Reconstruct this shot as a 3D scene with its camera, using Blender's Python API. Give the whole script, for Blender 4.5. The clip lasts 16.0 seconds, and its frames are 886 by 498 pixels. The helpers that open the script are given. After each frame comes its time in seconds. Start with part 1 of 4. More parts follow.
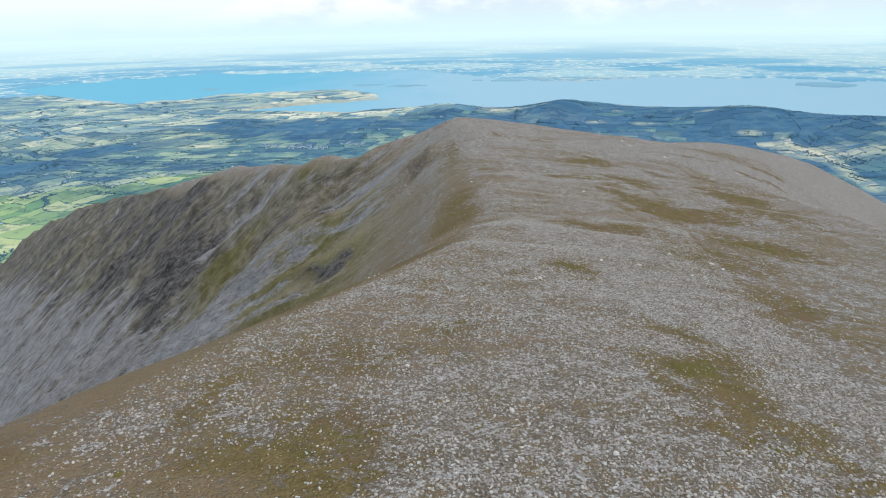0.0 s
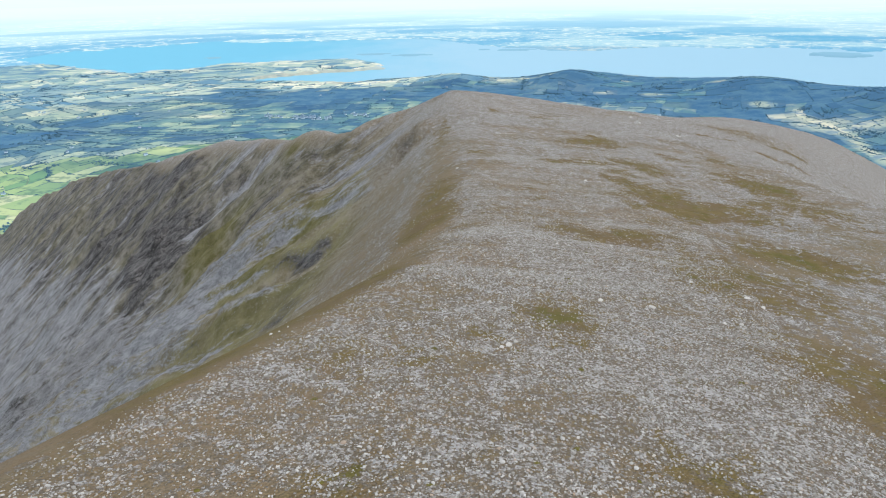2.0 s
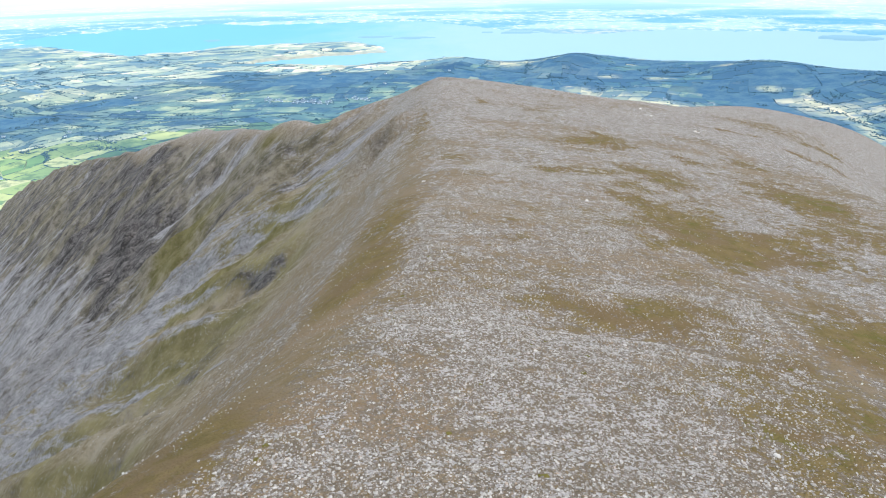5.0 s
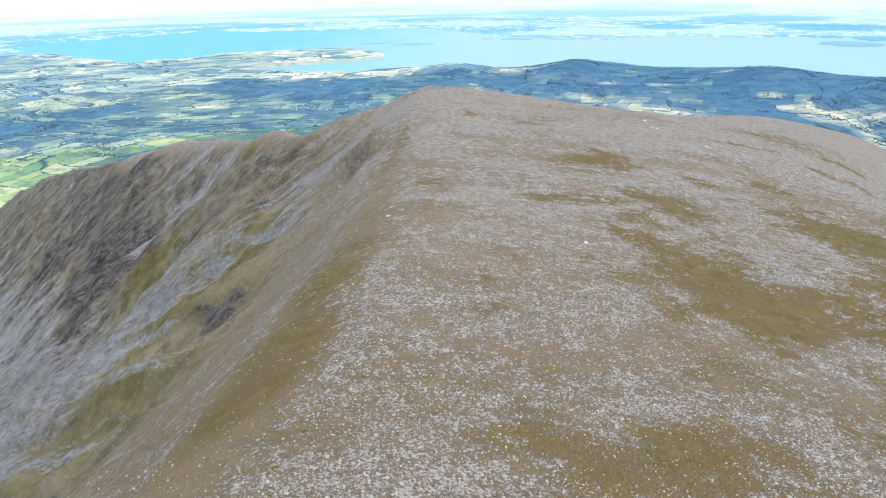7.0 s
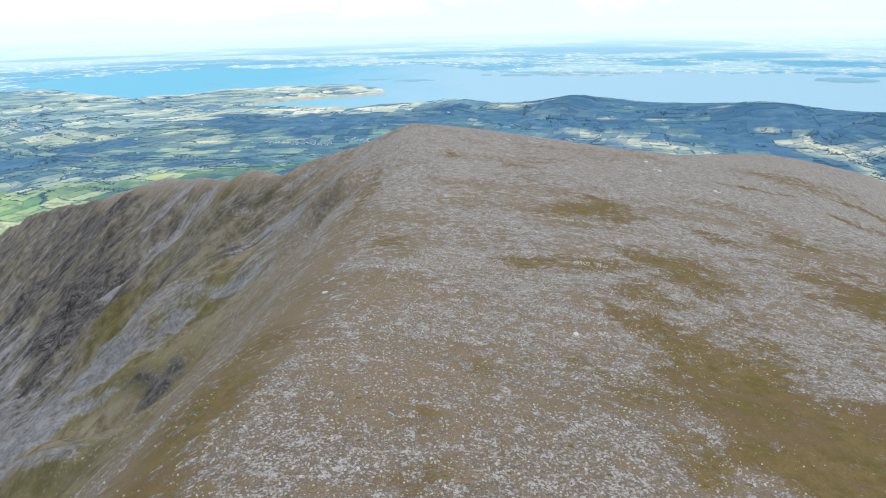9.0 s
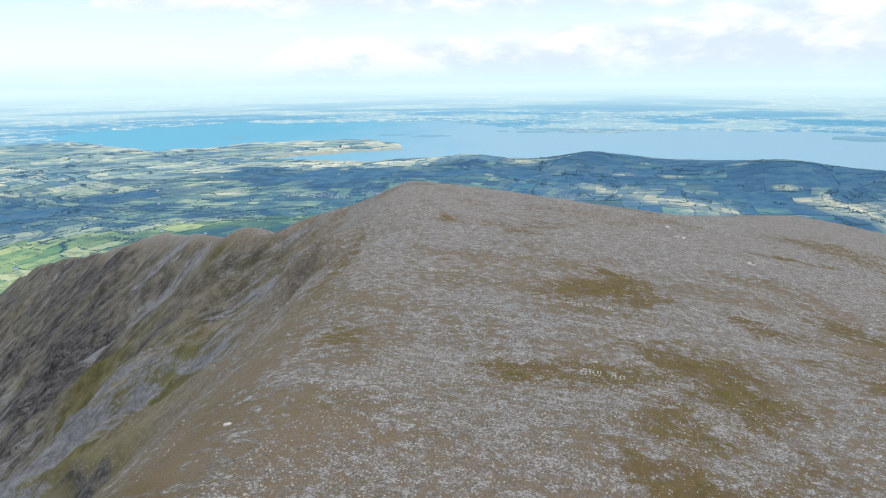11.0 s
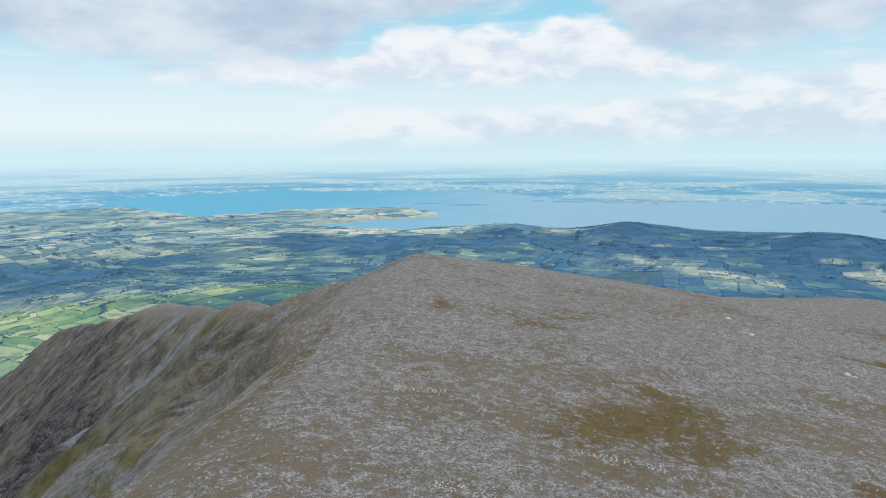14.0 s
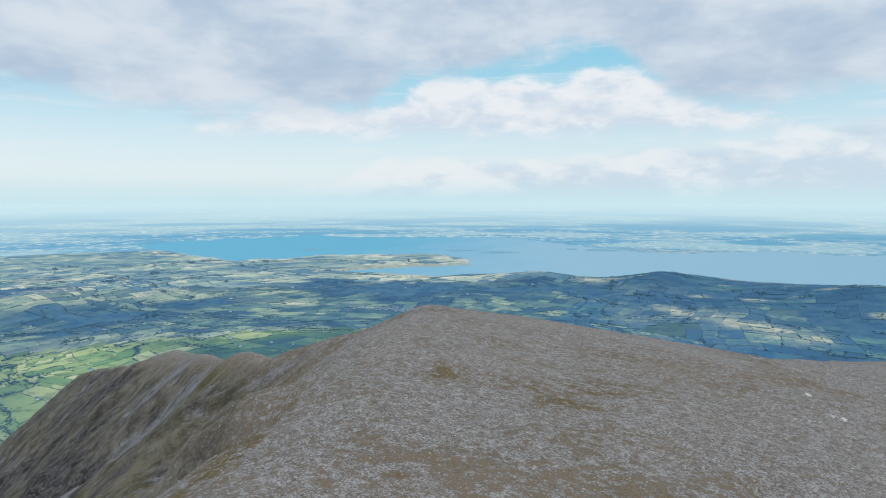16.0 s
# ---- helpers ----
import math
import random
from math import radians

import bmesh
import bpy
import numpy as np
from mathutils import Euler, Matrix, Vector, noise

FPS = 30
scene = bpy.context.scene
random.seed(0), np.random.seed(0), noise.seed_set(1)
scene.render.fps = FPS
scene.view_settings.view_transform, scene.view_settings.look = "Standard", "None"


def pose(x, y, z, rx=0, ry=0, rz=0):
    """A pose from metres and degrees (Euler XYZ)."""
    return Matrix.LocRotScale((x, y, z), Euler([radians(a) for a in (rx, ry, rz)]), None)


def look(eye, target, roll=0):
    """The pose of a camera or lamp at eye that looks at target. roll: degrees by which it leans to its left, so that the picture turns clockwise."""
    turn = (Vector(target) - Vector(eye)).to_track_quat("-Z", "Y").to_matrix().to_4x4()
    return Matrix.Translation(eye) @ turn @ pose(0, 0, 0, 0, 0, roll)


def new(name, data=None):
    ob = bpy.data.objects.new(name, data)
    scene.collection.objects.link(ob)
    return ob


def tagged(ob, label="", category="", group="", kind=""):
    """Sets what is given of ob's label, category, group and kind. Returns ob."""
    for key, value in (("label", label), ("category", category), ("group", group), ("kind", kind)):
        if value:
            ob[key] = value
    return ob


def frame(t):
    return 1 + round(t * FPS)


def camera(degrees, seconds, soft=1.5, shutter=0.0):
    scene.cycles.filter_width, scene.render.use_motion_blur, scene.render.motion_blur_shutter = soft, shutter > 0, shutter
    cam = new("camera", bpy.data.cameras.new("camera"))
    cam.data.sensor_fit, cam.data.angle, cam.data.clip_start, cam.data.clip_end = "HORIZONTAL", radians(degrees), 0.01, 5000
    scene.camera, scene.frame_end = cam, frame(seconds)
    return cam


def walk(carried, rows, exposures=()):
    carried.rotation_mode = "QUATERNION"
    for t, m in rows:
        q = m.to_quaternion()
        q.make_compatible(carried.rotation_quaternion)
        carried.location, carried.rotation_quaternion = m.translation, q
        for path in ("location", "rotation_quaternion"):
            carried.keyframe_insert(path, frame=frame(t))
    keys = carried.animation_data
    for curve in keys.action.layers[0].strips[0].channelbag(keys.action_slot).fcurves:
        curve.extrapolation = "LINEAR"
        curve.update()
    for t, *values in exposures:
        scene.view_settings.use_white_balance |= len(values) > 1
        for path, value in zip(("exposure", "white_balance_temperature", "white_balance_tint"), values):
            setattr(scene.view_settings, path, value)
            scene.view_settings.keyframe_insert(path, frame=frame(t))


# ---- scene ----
cam = camera(71.22, 16.0, soft=1.1)
# seconds, place in metres, yaw, pitch and roll in degrees
PATH = (
    (0.0, 0.00, 0.00, 0.00, 0.00, -20.12, -0.96),
    (0.5, 1.27, 4.16, -0.20, 0.06, -20.80, -0.95),
    (1.0, 2.49, 8.49, -0.50, 0.28, -21.47, -0.93),
    (1.5, 3.62, 12.76, -0.76, 0.56, -22.11, -0.90),
    (2.0, 4.74, 17.14, -1.34, 0.61, -22.74, -0.91),
    (2.5, 5.81, 21.30, -1.99, 0.67, -23.42, -0.93),
    (3.0, 6.87, 25.73, -2.60, 0.74, -24.08, -0.91),
    (3.5, 7.88, 30.15, -2.97, 0.86, -24.24, -0.90),
    (4.0, 8.85, 34.53, -3.30, 0.90, -24.21, -0.90),
    (6.5, 13.42, 56.37, -5.55, 0.98, -23.90, -0.92),
    (7.0, 14.42, 60.42, -5.97, 0.98, -23.63, -0.95),
    (7.5, 15.52, 64.77, -6.45, 1.01, -23.31, -1.02),
    (8.0, 16.63, 68.97, -6.92, 1.02, -22.95, -1.03),
    (8.5, 17.74, 73.14, -7.39, 1.01, -22.23, -0.97),
    (9.0, 18.96, 77.54, -7.94, 0.98, -20.55, -0.94),
    (11.5, 24.12, 98.92, -10.06, 2.93, -14.67, -0.55),
    (12.0, 25.02, 103.21, -10.53, 3.33, -13.65, -0.50),
    (12.5, 26.00, 107.92, -11.18, 3.79, -12.58, -0.49),
    (13.0, 26.90, 112.42, -11.72, 4.44, -11.51, -0.46),
    (13.5, 27.67, 116.87, -12.25, 5.08, -10.41, -0.40),
    (14.0, 28.37, 121.28, -12.72, 5.75, -9.33, -0.35),
    (14.5, 29.00, 125.78, -13.30, 6.48, -8.20, -0.25),
    (15.0, 29.51, 130.26, -13.79, 7.21, -7.15, -0.17),
    (15.5, 29.90, 135.04, -14.43, 7.99, -6.02, -0.05),
    (16.0, 30.11, 140.00, -14.95, 8.74, -4.96, 0.05),
)


def camera_pose(x, y, z, yaw, pitch, roll):
    return pose(x, y, z, 0, 0, yaw) @ pose(0, 0, 0, 90 + pitch) @ pose(0, 0, 0, 0, 0, roll)


EXPOSURES = ((0.0, 0.24, 6600, 11), (1.5, 0.42, 6620, 11), (2.5, 0.58, 6640, 12), (3.5, 0.82, 6720, 13), (7.0, 0.78, 6700, 13), (9.0, 0.48, 6680, 13), (12.5, 0.14, 6500, 11), (16.0, -0.07, 6400, 10))
walk(cam, [(t, camera_pose(*row)) for t, *row in PATH], EXPOSURES)

# ---- world, sun ----
SUN_FROM = Vector((0.50, -0.36, 0.79)).normalized()
world = bpy.data.worlds.new("cloudy_sky")
scene.world = world
world.use_nodes = True


class Nodes:
    """A short way to write node trees."""

    def __init__(self, tree):
        self.tree = tree
        tree.nodes.clear()

    def add(self, kind, sockets=None, **settings):
        node = self.tree.nodes.new(kind)
        for key, value in settings.items():
            setattr(node, key, value)
        for key, value in (sockets or {}).items():
            self.put(node.inputs[key], value)
        return node

    def put(self, socket, value):
        if hasattr(value, "links"):
            self.tree.links.new(value, socket)
        elif hasattr(value, "outputs"):
            self.tree.links.new(value.outputs[0], socket)
        else:
            socket.default_value = value

    def calc(self, what, a, b=0.0, c=0.0, clamp=False):
        return self.add("ShaderNodeMath", {0: a, 1: b, 2: c}, operation=what, use_clamp=clamp).outputs[0]

    def step(self, value, low, high, out_low=0.0, out_high=1.0):
        node = self.add("ShaderNodeMapRange", {0: value, 1: low, 2: high, 3: out_low, 4: out_high}, interpolation_type="SMOOTHSTEP")
        return node.outputs[0]

    def noise(self, where, scale, detail=5.0, roughness=0.55, warp=0.0):
        return self.add("ShaderNodeTexNoise", {"Vector": where, "Scale": scale, "Detail": detail, "Roughness": roughness, "Distortion": warp}).outputs[0]

    def mix(self, factor, a, b):
        node = self.add("ShaderNodeMix", data_type="RGBA")
        for socket, value in ((node.inputs[0], factor), (node.inputs[6], a), (node.inputs[7], b)):
            self.put(socket, (*value, 1.0) if isinstance(value, tuple) else value)
        return node.outputs[2]

    def ramp(self, value, stops):
        node = self.add("ShaderNodeValToRGB", {0: value})
        elements = node.color_ramp.elements
        while len(elements) < len(stops):
            elements.new(0.5)
        for element, (at, colour) in zip(elements, stops):
            element.position = at
            element.color = (*colour, 1.0) if isinstance(colour, tuple) else (colour, colour, colour, 1.0)
        return node.outputs[0]

    def vector(self, x, y, z=0.0):
        return self.add("ShaderNodeCombineXYZ", {0: x, 1: y, 2: z}).outputs[0]

    def scaled(self, where, x, y, z):
        return self.add("ShaderNodeVectorMath", {0: where, 1: (x, y, z)}, operation="MULTIPLY").outputs[0]


def build_sky():
    n = Nodes(world.node_tree)
    way = n.add("ShaderNodeTexCoord").outputs["Generated"]
    part_of = n.add("ShaderNodeSeparateXYZ", {0: way})
    bearing = n.calc("MULTIPLY", n.calc("ARCTAN2", part_of.outputs[0], part_of.outputs[1]), 57.296)
    height = n.calc("MULTIPLY", n.calc("ARCSINE", part_of.outputs[2]), 57.296)
    sky = n.add("ShaderNodeTexSky", sky_type="NISHITA", sun_disc=False, sun_elevation=math.asin(SUN_FROM.z),
                sun_rotation=math.atan2(SUN_FROM.x, SUN_FROM.y), altitude=800.0, air_density=1.0, dust_density=1.5, ozone_density=1.5)
    clear = n.add("ShaderNodeMix", {0: 0.13}, data_type="RGBA", blend_type="MIX")
    clear.inputs[6].default_value = (0, 0, 0, 1)
    n.put(clear.inputs[7], sky)
    # thin white veil that thickens towards the horizon
    blue = n.mix(n.step(height, 1.5, 14.0, 0.0, 1.0), (0.79, 0.905, 0.935), (0.29, 0.68, 0.86))
    blue = n.mix(0.15, blue, clear.outputs[2])
    # clouds are drawn on bearing and height, wider than high
    where = n.vector(n.calc("MULTIPLY", bearing, 0.045), n.calc("MULTIPLY", height, 0.10))
    billow = n.noise(where, 2.6, 7.0, 0.55, 0.35)
    puff = n.noise(where, 6.5, 7.0, 0.58, 0.3)
    wisp = n.noise(where, 1.9, 7.0, 0.52, 0.3)
    broad = n.noise(where, 1.3, 5.0, 0.55)
    lift = n.calc("ADD", n.calc("MULTIPLY", n.calc("SUBTRACT", billow, 0.5), 6.0), n.calc("MULTIPLY", n.calc("SUBTRACT", puff, 0.5), 5.5))
    across = n.calc("MULTIPLY_ADD", bearing, 1 / 100.0, 0.5)
    # the grey sheet overhead: the height of its lower edge by bearing
    edge = n.calc("MULTIPLY", n.ramp(across, ((0.0, 0.42), (0.07, 0.40), (0.18, 0.33), (0.34, 0.36), (0.375, 0.52), (0.47, 0.56), (0.52, 0.63), (0.57, 0.61), (0.615, 0.42), (0.66, 0.36), (0.76, 0.40), (0.85, 0.5))), 20.0)
    sheet = n.step(n.calc("ADD", n.calc("SUBTRACT", height, edge), n.calc("MULTIPLY", lift, 0.55)), -0.8, 1.7)
    grey = n.calc("ADD", n.calc("MULTIPLY", broad, 0.6), n.calc("ADD", n.calc("MULTIPLY", wisp, 0.6), n.calc("MULTIPLY", puff, 0.25)))
    sheet_colour = n.mix(n.step(grey, 0.55, 0.88), (0.46, 0.58, 0.72), (0.72, 0.79, 0.86))
    # the heap of white cloud under it: its top by bearing
    top = n.calc("MULTIPLY", n.ramp(across, ((0.0, 0.2), (0.16, 0.24), (0.23, 0.33), (0.25, 0.40), (0.36, 0.40), (0.40, 0.52), (0.49, 0.53), (0.515, 0.49), (0.55, 0.58), (0.58, 0.57), (0.615, 0.43), (0.67, 0.35), (0.74, 0.25))), 20.0)
    heap = n.step(n.calc("ADD", n.calc("SUBTRACT", top, height), n.calc("MULTIPLY", lift, 0.5)), -0.3, 0.9)
    base = n.step(n.calc("ADD", height, n.calc("MULTIPLY", lift, 0.35)), 4.6, 6.6)
    heap = n.calc("MULTIPLY", heap, base)
    lit = n.calc("ADD", n.calc("MULTIPLY", billow, 0.5), n.calc("ADD", n.calc("MULTIPLY", puff, 0.5), n.calc("MULTIPLY", n.calc("SUBTRACT", height, 7.5), 0.02)))
    heap_colour = n.mix(n.step(lit, 0.38, 0.58), (0.66, 0.74, 0.84), (0.90, 0.915, 0.93))
    # the low bank above the horizon
    low_top = n.calc("MULTIPLY", n.ramp(across, ((0.0, 0.0), (0.30, 0.05), (0.36, 0.34), (0.55, 0.36), (0.58, 0.43), (0.66, 0.47), (0.70, 0.52), (0.75, 0.62), (1.0, 0.6))), 10.0)
    bank = n.step(n.calc("ADD", n.calc("SUBTRACT", low_top, height), n.calc("MULTIPLY", lift, 0.35)), -0.3, 0.9)
    shade = n.calc("ADD", n.calc("ADD", n.calc("MULTIPLY", billow, 0.6), n.calc("MULTIPLY", puff, 0.4)), n.calc("MULTIPLY", n.calc("SUBTRACT", height, low_top), 0.03))
    bank_colour = n.mix(n.step(shade, 0.34, 0.52), (0.60, 0.72, 0.83), (0.86, 0.90, 0.92))
    # thin streaks of white between
    thin = n.noise(n.vector(n.calc("MULTIPLY", bearing, 0.05), n.calc("MULTIPLY", height, 0.45)), 2.0, 6.0, 0.6, 0.4)
    colour = n.mix(n.calc("MULTIPLY", n.step(thin, 0.50, 0.72), 0.6), blue, (0.80, 0.88, 0.92))
    colour = n.mix(n.calc("MULTIPLY", heap, 0.92), colour, heap_colour)
    colour = n.mix(n.calc("MULTIPLY", bank, 0.85), colour, bank_colour)
    colour = n.mix(sheet, colour, sheet_colour)
    # higher up the sheet closes and thins out again behind
    colour = n.mix(n.step(height, 22.0, 45.0), colour, n.mix(broad, (0.34, 0.42, 0.54), (0.72, 0.78, 0.86)))
    # haze along the horizon
    colour = n.mix(n.step(height, -0.9, 2.0, 1.0, 0.0), colour, (0.62, 0.83, 0.89))
    n.add("ShaderNodeOutputWorld", {0: n.add("ShaderNodeBackground", {0: colour, 1: 1.0})})


build_sky()
sun = new("sun", bpy.data.lights.new("sun", "SUN"))
sun.data.energy, sun.data.angle, sun.data.color = 1.1, radians(10), (1.0, 0.95, 0.88)
sun.matrix_world = look(SUN_FROM * 900, (0, 0, 0))

# ---- materials ----
def material(name):
    made = bpy.data.materials.new(name)
    made.use_nodes = True
    return made, Nodes(made.node_tree)


def surface(n, colour, roughness=0.9, bump=None, strength=0.4, distance=0.1, specular=0.2, glow=None):
    sockets = {"Base Color": colour, "Roughness": roughness, "Specular IOR Level": specular}
    if bump is not None:
        sockets["Normal"] = n.add("ShaderNodeBump", {"Height": bump, "Strength": strength, "Distance": distance})
    if glow is not None:
        sockets["Emission Color"], sockets["Emission Strength"] = glow
    n.add("ShaderNodeOutputMaterial", {0: n.add("ShaderNodeBsdfPrincipled", sockets)})


def attribute(n, name):
    return n.add("ShaderNodeAttribute", attribute_name=name).outputs["Fac"]


def mountain_material():
    made, n = material("scree_and_heath")
    where = n.add("ShaderNodeTexCoord").outputs["Object"]
    fall = n.add("ShaderNodeUVMap", uv_map="fall").outputs[0]
    turf, steep, stony, craggy, moss = (attribute(n, a) for a in ("turf", "steep", "stony", "craggy", "moss"))
    farther = attribute(n, "farther")
    patch = n.noise(where, 0.09, 6.0, 0.62)
    clump = n.noise(where, 0.7, 8.0, 0.70)
    grain = n.noise(where, 5.0, 5.0, 0.75)
    cells = n.add("ShaderNodeTexVoronoi", {"Vector": where, "Scale": 7.5, "Randomness": 1.0})
    pebble = cells.outputs["Distance"]
    tone = n.add("ShaderNodeSeparateColor", {0: cells.outputs["Color"]}).outputs[0]
    # small stones packed between the larger ones, with soil in the joints
    gravel = n.mix(n.step(n.calc("ADD", tone, n.calc("MULTIPLY", grain, 0.5)), 0.2, 1.25), (0.185, 0.160, 0.130), (0.53, 0.495, 0.455))
    gravel = n.mix(n.calc("MULTIPLY", n.step(pebble, 0.36, 0.60), 0.85), gravel, (0.120, 0.088, 0.048))
    gravel = n.mix(n.calc("MULTIPLY", n.step(patch, 0.46, 0.66), 0.25), gravel, (0.30, 0.225, 0.165))
    # dark specks put the shade among the stones into the gravel's colour
    drift = n.noise(where, 1.9, 9.0, 0.80)
    gravel = n.mix(n.step(drift, 0.36, 0.64), n.mix(0.42, gravel, (0.15, 0.125, 0.090)), n.mix(0.28, gravel, (0.60, 0.585, 0.58)))
    loose = attribute(n, "loose")
    # darker spots painted as the shaded gaps between blocks
    gap_shade = n.calc("MULTIPLY", n.step(n.noise(where, 2.7, 4.0, 0.62), 0.54, 0.62), 0.6)
    gravel = n.mix(n.calc("MULTIPLY", gap_shade, n.calc("SUBTRACT", 1.0, n.calc("MULTIPLY", loose, 0.6))), n.mix(0.08, gravel, (0.62, 0.60, 0.60)), (0.140, 0.118, 0.092))
    gravel = n.mix(n.calc("MULTIPLY", loose, 0.66), gravel, (0.175, 0.132, 0.082))
    # heath: olive moss, brown sedge and reddish dead grass
    heath = n.mix(n.step(patch, 0.40, 0.60), n.mix(loose, (0.238, 0.194, 0.116), (0.235, 0.176, 0.090)), n.mix(loose, (0.300, 0.232, 0.156), (0.295, 0.210, 0.128)))
    heath = n.mix(n.step(clump, 0.42, 0.66), heath, (0.30, 0.242, 0.178))
    olive = n.mix(n.step(clump, 0.35, 0.62), (0.165, 0.127, 0.047), (0.240, 0.178, 0.078))
    olive = n.mix(n.calc("MULTIPLY", n.step(n.noise(where, 0.21, 6.0, 0.66), 0.46, 0.58), 0.75), olive, (0.215, 0.150, 0.085))
    heath = n.mix(n.step(n.calc("ADD", moss, n.calc("MULTIPLY", n.calc("SUBTRACT", clump, 0.5), 1.2)), 0.18, 0.62), heath, olive)
    lush = n.noise(where, 0.33, 6.0, 0.65)
    heath = n.mix(n.calc("MULTIPLY", n.step(n.calc("ADD", n.calc("MULTIPLY", moss, 0.4), lush), 0.86, 0.98), 0.62), heath, (0.150, 0.145, 0.032))
    heath = n.mix(n.calc("MULTIPLY", n.step(grain, 0.42, 0.75), 0.45), heath, (0.105, 0.080, 0.030))
    fleck = n.noise(n.scaled(where, 0.9, 1.0, 1.0), 1.0, 8.0, 0.72)
    pale = n.noise(n.scaled(where, 0.8, 1.0, 1.0), 0.9, 9.0, 0.76, 0.3)
    gravel = n.mix(n.calc("MULTIPLY", n.step(n.calc("ADD", pale, n.calc("ADD", n.calc("MULTIPLY", n.calc("SUBTRACT", tone, 0.5), 0.30), n.calc("MULTIPLY", n.calc("SUBTRACT", grain, 0.5), 0.3))), 0.52, 0.62), 0.68), gravel, (0.62, 0.605, 0.60))
    mask = n.calc("ADD", turf, n.calc("MULTIPLY", n.calc("SUBTRACT", clump, 0.5), 2.0))
    mask = n.calc("ADD", mask, n.calc("MULTIPLY", n.calc("SUBTRACT", fleck, 0.47), 3.3))
    mask = n.calc("ADD", mask, n.calc("MULTIPLY", n.calc("SUBTRACT", tone, 0.5), 0.4))
    mask = n.step(n.calc("ADD", mask, n.calc("MULTIPLY", n.calc("SUBTRACT", grain, 0.5), 0.6)), 0.45, 0.69)
    flat = n.mix(mask, gravel, heath)
    # the corrie's faces: thin streaks of scree down the fall line over brown and olive grass
    wide = n.noise(n.scaled(fall, 0.055, 0.012, 1.0), 1.0, 4.0, 0.6, 0.2)
    streak = n.noise(n.scaled(fall, 0.17, 0.034, 1.0), 1.0, 6.0, 0.64, 1.2)
    fine = n.noise(n.scaled(fall, 0.60, 0.13, 1.0), 1.0, 6.0, 0.74, 0.8)
    mottle = n.calc("MULTIPLY_ADD", n.noise(where, 0.13, 8.0, 0.66), 0.6, n.calc("MULTIPLY", n.noise(n.scaled(fall, 0.20, 0.08, 1.0), 1.0, 6.0, 0.66, 0.5), 0.4))
    speck = n.noise(where, 1.1, 7.0, 0.76)
    scree = n.mix(n.step(n.calc("ADD", n.calc("MULTIPLY", fine, 0.7), n.calc("ADD", n.calc("MULTIPLY", mottle, 0.6), n.calc("MULTIPLY", speck, 0.5))), 0.66, 1.12), (0.135, 0.130, 0.132), (0.435, 0.425, 0.430))
    body = n.step(n.calc("ADD", mottle, n.calc("ADD", n.calc("MULTIPLY", fine, 0.25), n.calc("MULTIPLY", speck, 0.35))), 0.66, 0.94)
    brown = n.mix(farther, n.mix(body, (0.205, 0.168, 0.098), (0.39, 0.335, 0.25)), n.mix(body, (0.100, 0.090, 0.064), (0.30, 0.27, 0.225)))
    green = n.mix(n.step(mottle, 0.36, 0.64), (0.125, 0.112, 0.038), (0.245, 0.215, 0.088))
    brown = n.mix(n.calc("MULTIPLY", n.step(n.calc("ADD", craggy, n.calc("MULTIPLY", n.calc("SUBTRACT", mottle, 0.5), 0.6)), -0.03, -0.20), 0.85), brown, green)
    brown = n.mix(n.calc("MULTIPLY", n.step(n.calc("ADD", wide, n.calc("MULTIPLY", mottle, 0.6)), 0.72, 0.90), n.calc("MULTIPLY", n.step(steep, 0.3, 0.9, 0.0, 0.75), n.step(farther, 0.0, 1.0, 1.0, 0.35))), brown, green)
    ribbed = n.noise(n.scaled(fall, 0.42, 0.10, 1.0), 1.0, 6.0, 0.7, 1.0)
    rock = n.mix(n.step(n.calc("ADD", n.calc("MULTIPLY", ribbed, 0.7), n.calc("ADD", n.calc("MULTIPLY", mottle, 0.4), n.calc("MULTIPLY", speck, 0.6))), 0.70, 1.08), (0.036, 0.033, 0.032), (0.270, 0.252, 0.242))
    crag = n.noise(n.scaled(fall, 0.06, 0.022, 1.0), 1.0, 6.0, 0.66, 0.8)
    broken = n.mix(n.step(n.calc("ADD", n.calc("MULTIPLY", crag, 0.8), n.calc("ADD", craggy, n.calc("MULTIPLY", n.calc("SUBTRACT", speck, 0.5), 0.25))), 0.41, 0.53), brown, rock)
    broken = n.mix(n.calc("MULTIPLY", n.step(speck, 0.53, 0.68), n.step(farther, 0.0, 1.0, 0.5, 0.35)), broken, (0.36, 0.32, 0.275))
    amount = n.calc("ADD", stony, n.calc("MULTIPLY", n.calc("SUBTRACT", wide, 0.5), 1.3))
    amount = n.calc("ADD", amount, n.calc("MULTIPLY", n.calc("SUBTRACT", streak, 0.5), 2.7))
    amount = n.calc("ADD", amount, n.calc("ADD", n.calc("MULTIPLY", n.calc("SUBTRACT", fine, 0.5), 1.1), n.calc("MULTIPLY", n.calc("SUBTRACT", speck, 0.5), 1.2)))
    bank = n.mix(n.step(n.calc("ADD", speck, n.calc("MULTIPLY", fine, 0.6)), 0.66, 1.0), (0.190, 0.142, 0.072), (0.40, 0.335, 0.25))
    broken = n.mix(n.calc("MULTIPLY", n.step(steep, 1.0, 0.45), 0.85), broken, bank)
    sloped = n.mix(n.step(amount, 0.34, 0.92), broken, scree)
    colour = n.mix(n.step(n.calc("ADD", steep, n.calc("MULTIPLY", n.calc("SUBTRACT", streak, 0.5), 0.6)), 0.10, 0.90), flat, sloped)
